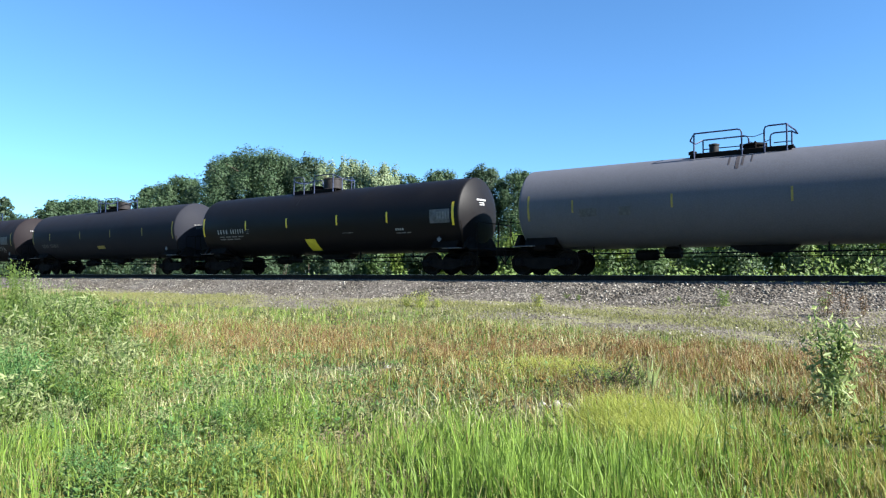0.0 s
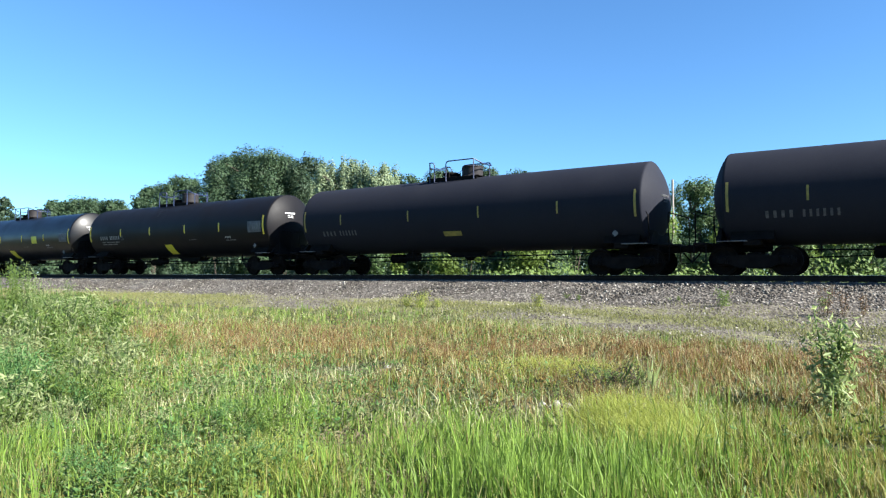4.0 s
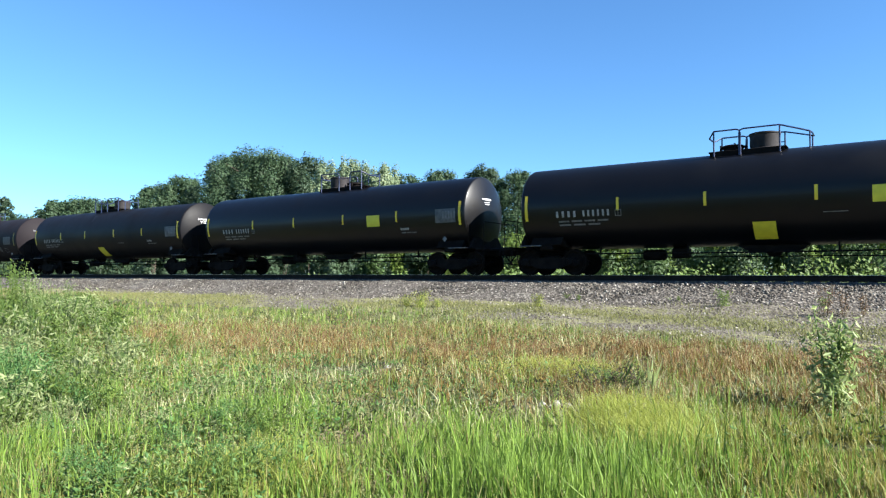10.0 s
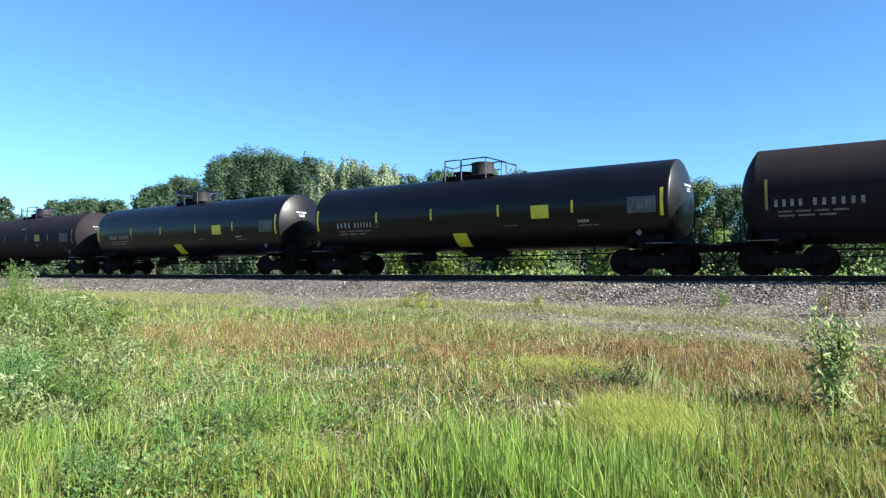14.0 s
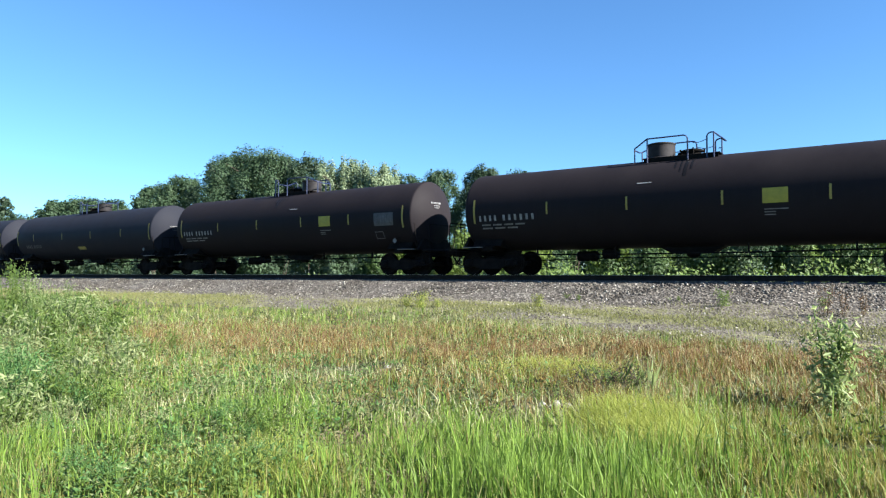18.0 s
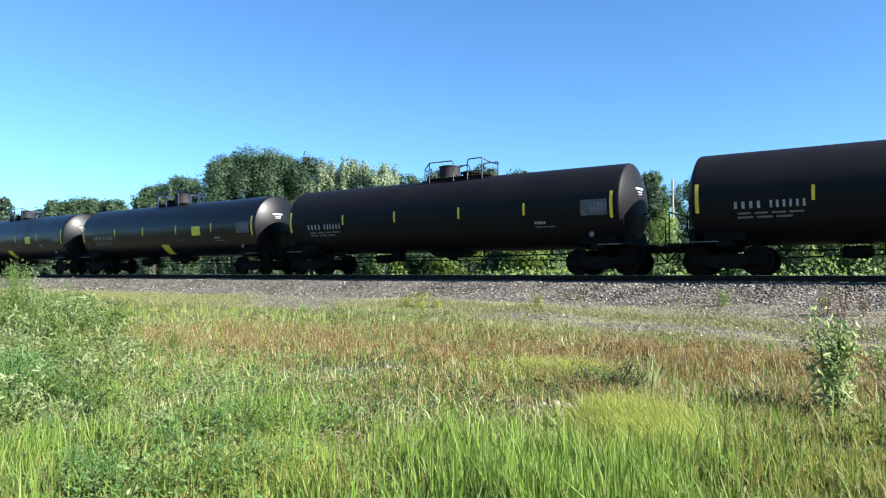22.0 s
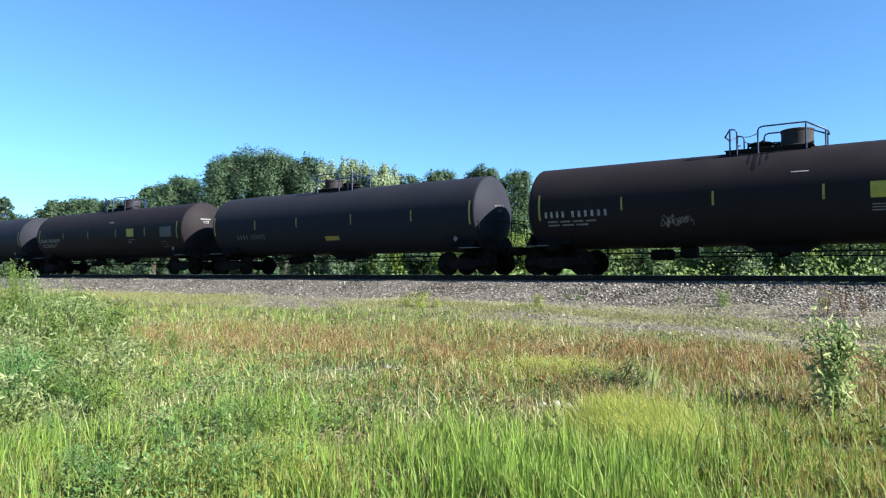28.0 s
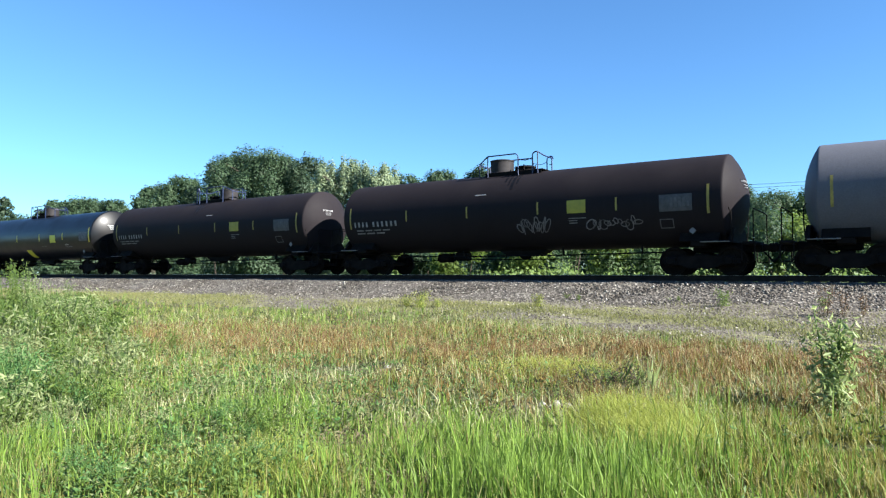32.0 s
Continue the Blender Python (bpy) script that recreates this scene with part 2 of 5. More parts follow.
def spaced(lo, hi, dense_lo, dense_hi, step):
    mid = np.arange(dense_lo, dense_hi + 1e-6, step)
    out = [dense_hi]
    g = step
    while out[-1] < hi:
        g *= 1.3
        out.append(min(hi, out[-1] + g))
    back = [dense_lo]
    g = step
    while back[-1] > lo:
        g *= 1.3
        back.append(max(lo, back[-1] - g))
    return np.concatenate([back[:0:-1], mid, out[1:]])


def ground_build(nt, b):
    v = coords(nt)
    sep = nt.nodes.new("ShaderNodeSeparateXYZ")
    nt.links.new(v, sep.inputs[0])
    wob = nt.nodes.new("ShaderNodeMath")
    wob.operation = "MULTIPLY_ADD"
    nt.links.new(noise_tex(nt, v, 0.55, 5, 0.6), wob.inputs[0])
    wob.inputs[1].default_value = 5.0
    nearer = nt.nodes.new("ShaderNodeMath")
    nearer.operation = "MULTIPLY_ADD"
    nt.links.new(remap(nt, sep.outputs[0], -11.5, 8.5), nearer.inputs[0])
    nearer.inputs[1].default_value = 6.6
    nt.links.new(sep.outputs[1], nearer.inputs[2])
    nt.links.new(nearer.outputs[0], wob.inputs[2])
    gravel = ramp(nt, remap(nt, wob.outputs[0], 19.2, 20.4), [(0, (0, 0, 0)), (1, (1, 1, 1))])
    beyond = ramp(nt, remap(nt, sep.outputs[1], 29.0, 31.0), [(0, (0, 0, 0)), (1, (1, 1, 1))])
    soil = ramp(nt, noise_tex(nt, v, 2.2, 6), [(0.3, (0.03268, 0.03572, 0.0114)), (0.55, (0.07068, 0.07448, 0.02888)), (0.8, (0.1421, 0.1292, 0.07068))])
    vor = nt.nodes.new("ShaderNodeTexVoronoi")
    vor.inputs["Scale"].default_value = 17
    nt.links.new(v, vor.inputs["Vector"])
    sv = nt.nodes.new("ShaderNodeSeparateColor")
    nt.links.new(vor.outputs["Color"], sv.inputs[0])
    stone = ramp(nt, sv.outputs[0], [(0.0, (0.044, 0.0375, 0.030)), (0.5, (0.093, 0.0825, 0.065)), (1.0, (0.177, 0.161, 0.131))])
    weedy = ramp(nt, noise_tex(nt, coords(nt, 1, "Object", (0.35, 1.1, 1)), 0.9, 5, 0.65), [(0.52, (0, 0, 0)), (0.66, (1, 1, 1))])
    stone = mix(nt, weedy, stone, ramp(nt, noise_tex(nt, v, 9, 4), [(0.3, (0.1258, 0.1258, 0.05032)), (0.7, (0.2139, 0.2079, 0.09472))]))
    far = ramp(nt, noise_tex(nt, v, 1.2, 5), [(0.3, (0.0304, 0.0532, 0.0152)), (0.7, (0.0912, 0.1292, 0.038))])
    c = mix(nt, gravel, soil, stone)
    c = mix(nt, beyond, c, far)
    nt.links.new(c, b.inputs["Base Color"])
    b.inputs["Roughness"].default_value = 0.95
    b.inputs["Specular IOR Level"].default_value = 0.2
    bump(nt, b, vor.outputs["Distance"], 0.8, 0.03)


def remap(nt, val, lo, hi):
    r = nt.nodes.new("ShaderNodeMapRange")
    r.inputs["From Min"].default_value, r.inputs["From Max"].default_value = lo, hi
    nt.links.new(val, r.inputs["Value"])
    return r.outputs[0]


def ballast_build(nt, b):
    v = coords(nt)
    vor = nt.nodes.new("ShaderNodeTexVoronoi")
    vor.inputs["Scale"].default_value = 14
    nt.links.new(v, vor.inputs["Vector"])
    sv = nt.nodes.new("ShaderNodeSeparateColor")
    nt.links.new(vor.outputs["Color"], sv.inputs[0])
    c = ramp(nt, sv.outputs[1], [(0.0, (0.024, 0.0199, 0.0164)), (0.45, (0.0655, 0.0568, 0.046)), (0.85, (0.1305, 0.115, 0.094)), (1.0, (0.285, 0.262, 0.228))])
    c = mix(nt, ramp(nt, noise_tex(nt, v, 0.6, 4), [(0.4, (0, 0, 0)), (0.8, (0.375, 0.375, 0.375))]), c, (0.06375, 0.0525, 0.045))
    nt.links.new(c, b.inputs["Base Color"])
    b.inputs["Roughness"].default_value = 0.9
    bump(nt, b, vor.outputs["Distance"], 1.0, 0.05)


M_GROUND = mat("meadow_soil_and_gravel", ground_build)
M_BALLAST = mat("crushed_stone_ballast", ballast_build)


def stone_build(nt, b):
    g = nt.nodes.new("ShaderNodeNewGeometry")
    c = ramp(nt, g.outputs["Random Per Island"], [(0.0, (0.0245, 0.0202, 0.0163)), (0.5, (0.0715, 0.0608, 0.0495)), (0.85, (0.142, 0.126, 0.104)), (0.96, (0.244, 0.225, 0.192)), (1.0, (0.48, 0.455, 0.40))])
    nt.links.new(c, b.inputs["Base Color"])
    b.inputs["Roughness"].default_value = 0.85


M_STONES = mat("loose_stone", stone_build)


def build_ground():
    xs = spaced(-2500, 2500, -45, 14, 0.6)
    ys = spaced(-2500, 2500, 2, 34, 0.4)
    X, Y = np.meshgrid(xs, ys, indexing="ij")
    v = np.stack([X.ravel(), Y.ravel(), ground_z(X, Y).ravel()], 1)
    n = len(ys)
    i, j = np.meshgrid(np.arange(len(xs) - 1), np.arange(n - 1), indexing="ij")
    a = (i * n + j).ravel()
    f = np.stack([a, a + n, a + n + 1, a + 1], 1)
    me = bulk("ground", v, f, M_GROUND)
    me.shade_smooth()
    tagged(new("ground", me), "rough meadow of grass and weeds running up to gravel", "ground", kind="structure")


def build_track():
    bed = Shape()
    y, z = TRACK_Y, RAIL_Z - 0.225
    sec = [(-3.6, 0.45), (-3.2, 0.60), (-2.6, z - 0.42), (-1.95, z - 0.06), (-1.7, z), (1.7, z), (1.95, z - 0.06), (2.6, z - 0.42), (3.4, 0.5), (4.0, 0.3)]
    xs = np.concatenate([[-700, -300, -120], np.arange(-70, 31, 1.0), [80, 300, 700]])
    rnd = random.Random(3)
    rings = [[(x, y + a + rnd.uniform(-0.06, 0.06), b + (rnd.uniform(-0.03, 0.03) if abs(a) > 1.6 else 0)) for a, b in sec] for x in xs]
    bed.loft(rings, closed=False)
    track = thing("track_bed", bed, M_BALLAST, "raised bed of grey crushed stone ballast", "track bed", kind="structure")
    prof = [(-0.075, -0.18), (0.075, -0.18), (0.075, -0.168), (0.012, -0.145), (0.01, -0.045), (0.036, -0.035), (0.036, -0.006), (0.028, 0), (-0.028, 0), (-0.036, -0.006), (-0.036, -0.035), (-0.01, -0.045), (-0.012, -0.145), (-0.075, -0.168)]
    for side in (-0.754, 0.754):
        r = Shape()
        r.loft([[(x, y + side + a, RAIL_Z + b) for a, b in prof] for x in (-700, -60, 0, 60, 700)], caps=True)
        part("rail", r, M_RAIL, track, "rust-brown steel rail")
        top = Shape()
        top.box((0, y + side, RAIL_Z + 0.0015), (1400, 0.05, 0.003))
        part("rail_head", top, M_TREAD, track, "polished running surface of a rail")
    tie = Shape()
    tie.box((0, 0, 0), (0.22, 2.6, 0.18), 0.015)
    me = tie.mesh("tie", M_TIE)
    for k in range(150):
        part("tie", me, M_TIE, track, at=pose(-58 + k * 0.5, y + rnd.uniform(-0.04, 0.04), RAIL_Z - 0.18 - 0.105, 0, 0, rnd.uniform(-1, 1)))


def scatter_stones(name, pts, size, seed, material, label):
    """Small irregular octahedral stones at the given points."""
    rng = np.random.default_rng(seed)
    n = len(pts)
    base = np.array([(1, 0, 0), (-1, 0, 0), (0, 1, 0), (0, -1, 0), (0, 0, 1), (0, 0, -1)], float)
    s = size * rng.uniform(0.5, 1.4, (n, 1, 1)) * rng.uniform(0.7, 1.2, (n, 1, 3))
    v = base[None] * s + rng.uniform(-0.25, 0.25, (n, 6, 3)) * size
    a = rng.uniform(0, 6.28, n)
    ca, sa = np.cos(a)[:, None], np.sin(a)[:, None]
    v = np.stack([v[..., 0] * ca - v[..., 1] * sa, v[..., 0] * sa + v[..., 1] * ca, v[..., 2] * 0.8], 2) + pts[:, None, :]
    f = np.array([(0, 2, 4), (2, 1, 4), (1, 3, 4), (3, 0, 4), (2, 0, 5), (1, 2, 5), (3, 1, 5), (0, 3, 5)])
    f = (f[None] + 6 * np.arange(n)[:, None, None]).reshape(-1, 3)
    tagged(new(name, bulk(name, v.reshape(-1, 3), f, material)), label, "stones", kind="stuff")


def build_stones():
    rng = np.random.default_rng(5)
    n = 24000
    x = -48 + 56 * rng.random(n) ** 0.8
    a = rng.uniform(-3.5, -1.0, n)
    z = np.interp(a, [-3.6, -3.2, -2.6, -1.95, -1.7, 0], [0.45, 0.6, RAIL_Z - 0.645, RAIL_Z - 0.285, RAIL_Z - 0.225, RAIL_Z - 0.225])
    scatter_stones("ballast_stones", np.stack([x, TRACK_Y + a, z], 1), 0.035, 6, M_STONES, "loose grey and brown crushed ballast stones")
    n = 26000
    x = -40 + 48 * rng.random(n)
    y = rng.uniform(11.5, 20.6, n)
    on = y > np.clip(13.6 - 0.33 * x, 11.0, 17.2) + rng.normal(0, 0.25, n)
    x, y = x[on], y[on]
    scatter_stones("gravel_stones", np.stack([x, y, ground_z(x, y)], 1), 0.03, 7, M_STONES, "scattered grey gravel beside the track")


# ================= tank cars =================
PITCH = 18.1
R, ZC = 1.511, 2.448          # tank radius, height of its axis over the rails


def wrap(shape, x0, x1, z0, z1, side=-1, lift=0.006, n=5):
    """A thin sheet bent round the tank's flank."""
    rings = []
    for out in (lift, 0.0):
        ring = []
        for i in range(n + 1):
            z = z0 + (z1 - z0) * i / n
            a = math.asin(max(-1, min(1, (z - ZC) / R)))
            rr = R + out
            ring.append((side * rr * math.cos(a), ZC + rr * math.sin(a)))
        rings.append(ring)
    outer = rings[0]
    v = [(x, y, z) for x in (x0, x1) for y, z in outer]
    m = n + 1
    f = [(i, i + 1, m + i + 1, m + i) if side > 0 else (i, m + i, m + i + 1, i + 1) for i in range(n)]
    shape.add(v, f)


def glyphs(car, x0, x1, z0, z1, count, material, gap=0.35):
    """A row of plain upright bars where a line of lettering stands, each a part."""
    w = (x1 - x0) / count
    for i in range(count):
        sh = Shape()
        wrap(sh, x0 + w * (i + gap / 2), x0 + w * (i + 1 - gap / 2), z0, z1, n=2)
        part("character_bar", sh, material, car)


HALF_OF = {"gloss": 8.22, "black": 8.25, "plain_black": 8.25, "sooty": 8.30, "slate": 8.27, "grey": 8.12}
HEAD_DEPTH = {"gloss": 0.43, "black": 0.45, "plain_black": 0.45, "sooty": 0.58, "slate": 0.55, "grey": 0.5}
KNUCKLE = 0.10


def head_profile(kind, steps=9):
    """(along, radius) from the pole of a dished head to its seam: a shallow crown and a tight knuckle."""
    half, depth = HALF_OF[kind], HEAD_DEPTH[kind]
    b, d = R - KNUCKLE, depth - KNUCKLE
    a = (b * b + d * d) / (2 * d)
    crown_r, edge = a + KNUCKLE, math.asin(b / a)
    out = []
    for i in range(steps + 1):
        p = edge * i / steps
        out.append((half - crown_r * (1 - math.cos(p)), max(0.02, crown_r * math.sin(p))))
    for i in range(1, 6):
        p = edge + (math.pi / 2 - edge) * i / 5
        out.append((half - depth + KNUCKLE * math.cos(p), b + KNUCKLE * math.sin(p)))
    return out


def head_x(kind, r):
    """Where the head stands along the car at a given distance from the tank's axis."""
    prof = head_profile(kind)
    return float(np.interp(r, [p[1] for p in prof], [p[0] for p in prof]))


def tank_mesh(kind):
    s = Shape()
    head = [(-a, r) for a, r in head_profile(kind)]
    c = HALF_OF[kind] - HEAD_DEPTH[kind]
    prof = head + [(-c + 0.02, R), (-4.0, R), (0.0, R), (4.0, R), (c - 0.02, R)] + [(-a, r) for a, r in reversed(head)]
    s.lathe(0, (0, 0, ZC), prof, 64)
    return s


CAR_PAINT = {"gloss": M_SHINY, "black": M_MATTE, "plain_black": M_MATTE, "sooty": M_BROWN, "slate": M_SLATE, "grey": M_GREY}
CAR_LABEL = {
    "gloss": "glossy black railway tank car with yellow panels",
    "black": "dull black railway tank car with a low yellow plate",
    "plain_black": "dull black railway tank car with yellow edge strips",
    "sooty": "sooty brown-black railway tank car with white data panels",
    "slate": "weathered dark slate railway tank car with faint stencils",
    "grey": "light grey railway tank car with dark spill streaks",
}


def truck_parts(car, x):
    truck = new("truck")
    truck.parent = car
    truck.matrix_basis = pose(x, 0, 0)
    if "frame" not in SHARED:
        fr = Shape()
        n = 14
        top, bot = [], []
        for i in range(n + 1):
            a = -1.18 + 2.36 * i / n
            k = abs(a)
            top.append((a, 0.63 if k < 0.45 else 0.63 - (k - 0.45) * 0.14))
            bot.append((a, 0.22 if k < 0.38 else 0.22 + min(1, (k - 0.38) / 0.4) * 0.16 if k < 0.8 else 0.38))
        rings = [[(a, y, b) for a, b in top] + [(a, y, b) for a, b in reversed(bot)] for y in (-0.07, 0.07)]
        fr.loft(rings, caps=True)
        for a in (-0.89, 0.89):
            fr.box((a, 0, 0.46), (0.34, 0.24, 0.3), 0.03)
            fr.lathe(1, (a, -0.14, 0.457), [(-0.06, 0.1), (-0.02, 0.13), (0.05, 0.13)], 12)
        SHARED["frame"] = fr.mesh("side_frame", M_IRON)
        sp = Shape()
        for a in (-0.2, 0.0, 0.2):
            sp.lathe(2, (a, 0, 0.25), [(0.02 * i, 0.075 if i % 2 else 0.06) for i in range(12)], 10)
        SHARED["spring"] = sp.mesh("spring_nest", M_IRON)
        bo = Shape()
        bo.box((0, 0, 0.58), (0.42, 1.9, 0.26), 0.04)
        bo.lathe(2, (0, 0, 0.7), [(0, 0.2), (0.14, 0.2)], 16)
        SHARED["bolster"] = bo.mesh("bolster", M_IRON)
        wh = Shape()
        for side in (-1, 1):
            y = side * 0.754
            p = [(-0.075, 0.08), (-0.075, 0.16), (-0.03, 0.2), (-0.02, 0.36), (-0.07, 0.40), (-0.07, 0.452), (0.05, 0.457), (0.06, 0.482), (0.075, 0.482), (0.085, 0.40), (0.03, 0.36), (0.02, 0.2), (0.06, 0.16), (0.06, 0.08)]
            wh.lathe(1, (0, y, 0), [(-side * a if side > 0 else a, r) for a, r in p] if side < 0 else [(-a, r) for a, r in p], 20)
        wh.lathe(1, (0, 0, 0), [(-1.08, 0.07), (-0.7, 0.085), (0.7, 0.085), (1.08, 0.07)], 12)
        SHARED["wheelset"] = wh.mesh("wheelset", M_RUST)
    for y in (-1.0, 1.0):
        part("side_frame", SHARED["frame"], M_IRON, truck, at=pose(0, y, 0))
        part("spring_nest", SHARED["spring"], M_IRON, truck, at=pose(0, y, 0))
    part("bolster", SHARED["bolster"], M_IRON, truck)
    for a in (-0.89, 0.89):
        part("wheelset", SHARED["wheelset"], M_RUST, truck, "dark steel wheelset", at=pose(a, 0, 0.457))


SHARED = {}


# top fittings: valve housing (place, radius, height), railings (inner and outer end, twice), hatch, relief valve
TOP = {"gloss": (0.08, 0.45, 0.52, -0.58, 0.66, -0.55, -1.42, -0.87, -0.2), "sooty": (0.73, 0.46, 0.52, -0.30, 1.11, -0.91, -1.2, -0.30, 0.15), "grey": (1.20, 0.15, 0.34, 0.24, 1.77, -0.41, -1.12, 0.0, 1.98),
       "slate": (0.42, 0.42, 0.42, -0.48, 0.92, -1.05, -1.36, -0.62, -0.1)}
TOP_USUAL = (-0.12, 0.44, 0.52, -0.71, 0.56, -1.38, -2.14, -1.12, -0.75)
TOP_TURNED = {"gloss": (-0.08, 0.45, 0.52, -0.58, 0.60, -1.24, -2.0, -1.0, -0.7), "slate": (0.83, 0.42, 0.42, -0.08, 1.36, -0.62, -0.95, -0.2, 0.2)}
# how far the railing's end slopes on past its last tall post
RAIL_END = {"gloss": 0.85, "black": 0.42, "plain_black": 0.42, "sooty": 0.55, "slate": 0.26, "grey": 0.2}


def tank_car(kind, flip):
    """One tank car, centred on its length, standing on z = 0 at the rails."""
    car = new("tank_car")
    tagged(car, CAR_LABEL[kind], "tank car", "tank cars of the train")
    pm = CAR_PAINT[kind]
    part("tank", tank_mesh(kind), pm, car)
    for e in (-1, 1):
        truck_parts(car, e * 7.0)
        sill = Shape()
        sill.box((e * 7.65, 0, 0.90), (2.1, 0.5, 0.3), 0.03)
        part("stub_sill", sill, M_IRON, car)
        bb = Shape()
        bb.box((e * 7.0, 0, 1.0), (0.5, 2.5, 0.22), 0.04)
        part("body_bolster", bb, M_IRON, car)
        pf = Shape()
        pf.box((e * 8.5, 0, 0.99), (0.38, 2.8, 0.09), 0.02)
        part("end_platform", pf, M_IRON, car)
        cp = Shape()
        cp.box((e * 8.78, 0, 0.88), (0.5, 0.2, 0.2), 0.03)
        cp.box((e * 8.95, 0.05 * e, 0.88), (0.2, 0.34, 0.28), 0.05)
        part("coupler", cp, M_RUST, car)
        hose = Shape()
        hose.pipe([(e * 8.6, 0.35 * e, 0.85), (e * 8.8, 0.36 * e, 0.6), (e * 8.98, 0.3 * e, 0.42), (e * 9.04, 0.15 * e, 0.48)], 0.028, 6)
        part("air_hose", hose, M_IRON, car)
        for sy in (-1, 1):
            cr = Shape()
            cr.add([(e * 6.4, sy * 1.26, 1.09), (e * 7.6, sy * 1.26, 1.09), (e * 7.6, sy * 1.02, 1.40), (e * 6.4, sy * 1.02, 1.40),
                    (e * 6.4, sy * 0.5, 0.98), (e * 7.6, sy * 0.5, 0.98)],
                   [(0, 1, 2, 3), (0, 4, 5, 1), (0, 3, 4), (1, 5, 2), (2, 5, 4, 3)])
            part("saddle", cr, M_IRON, car)
            st = Shape()
            st.box((e * 7.53, sy * 1.42, 1.05), (0.84, 0.2, 0.028), 0.008)
            part("side_step", st, M_GALV, car, "worn bare steel step plate")
            stp = Shape()
            stp.pipe([(e * 8.3, sy * 1.36, 1.0), (e * 8.3, sy * 1.42, 0.46), (e * 8.34, sy * 1.43, 0.42), (e * 8.62, sy * 1.43, 0.42), (e * 8.66, sy * 1.42, 0.46), (e * 8.66, sy * 1.36, 1.0)], 0.02, 6)
            part("stirrup_step", stp, M_IRON, car)
            gi = Shape()
            gi.pipe([(e * 8.0, sy * 1.3, 1.1), (e * 8.02, sy * 1.46, 1.5), (e * 8.02, sy * 1.5, 1.95), (e * 7.95, sy * 1.5, 2.1)], 0.018, 6)
            part("grab_iron", gi, M_IRON, car)
        hr = Shape()
        hr.pipe([(e * 8.62, -1.34, 1.0), (e * 8.62, -1.34, 1.96), (e * 8.62, -1.27, 2.04), (e * 8.62, 1.27, 2.04), (e * 8.62, 1.34, 1.96), (e * 8.62, 1.34, 1.0)], 0.02, 6)
        part("end_handrail", hr, M_IRON, car)
        up = Shape()
        up.add([(e * 8.02, -1.3, 1.03), (e * 8.02, 1.3, 1.03), (e * 8.02, 0.9, 1.5), (e * 8.02, -0.9, 1.5), (e * 7.9, -1.3, 1.03), (e * 7.9, 1.3, 1.03), (e * 7.9, 0.9, 1.5), (e * 7.9, -0.9, 1.5)],
               [(0, 1, 2, 3), (7, 6, 5, 4), (0, 4, 5, 1), (1, 5, 6, 2), (2, 6, 7, 3), (3, 7, 4, 0)])
        part("head_brace", up, M_IRON, car)
    bl = Shape()
    bl.lathe(2, (0.3, 0, 0.60), [(0, 0.12), (0.05, 0.2), (0.12, 0.24), (0.36, 0.32)], 16)
    part("bottom_outlet", bl, M_IRON, car)
    sk = Shape()
    sk.loft([[(x, y, z) for x, z in ((-0.75, 0.96), (-0.35, 0.74), (0.95, 0.74), (1.35, 0.96))] for y in (-0.3, 0.3)], caps=True)
    part("outlet_skid", sk, M_IRON, car)
    pp = Shape()
    pp.pipe([(-6.4, -0.55, 0.78), (-2.0, -0.55, 0.73), (2.5, -0.55, 0.73), (6.4, -0.55, 0.78)], 0.028, 6)
    part("train_pipe", pp, M_IRON, car)
    for x in (-5.2, -2.2, 2.1, 5.0):
        hg = Shape()
        hg.box((x, -0.55, 0.86), (0.05, 0.06, 0.3))
        part("pipe_hanger", hg, M_IRON, car)
    cyl = Shape()
    cyl.lathe(0, (-3.9, 0.2, 0.70), [(0, 0.12), (0.05, 0.19), (0.75, 0.19), (0.8, 0.12)], 14)
    part("brake_reservoir", cyl, M_IRON, car)
    bv = Shape()
    bv.box((-2.55, 0.0, 0.76), (0.55, 0.45, 0.36), 0.05)
    part("brake_valve", bv, M_IRON, car)
    rod = Shape()
    rod.pipe([(-5.8, 0.2, 0.55), (-3.0, 0.1, 0.62), (2.0, 0.1, 0.6), (5.8, 0.2, 0.55)], 0.02, 6)
    part("brake_rod", rod, M_IRON, car)
    # top fittings, turned about for some cars
    d = -1 if flip else 1
    top = ZC + R
    dome, dr, h, ra, rb, la, lb, hatch, valve = TOP_TURNED[kind] if flip and kind in TOP_TURNED else TOP.get(kind, TOP_USUAL)
    mid, span = (rb + lb) / 2, rb - lb + 0.2
    gr = Shape()
    gr.box((mid * d, 0, top + 0.015), (span, 1.2, 0.04), 0.01)
    gr.box((mid * d, -0.6, top - 0.07), (span - 0.1, 0.03, 0.16))
    gr.box((mid * d, 0.6, top - 0.07), (span - 0.1, 0.03, 0.16))
    part("top_platform", gr, M_IRON, car, "dark steel walkway plate")
    dm = Shape()
    dm.lathe(2, (dome * d, 0, top), [(0, dr + 0.03), (0.06, dr + 0.03), (0.08, dr), (h - 0.02, dr), (h, dr + 0.02), (h + 0.04, dr + 0.02), (h + 0.06, dr - 0.05), (h + 0.08, 0.1 * dr)], 24)
    part("valve_housing", dm, M_DOME, car)
    ht = Shape()
    ht.lathe(2, (hatch * d, 0, top), [(0, 0.3), (0.18, 0.3), (0.19, 0.37), (0.24, 0.37), (0.27, 0.3), (0.3, 0.06)], 18)
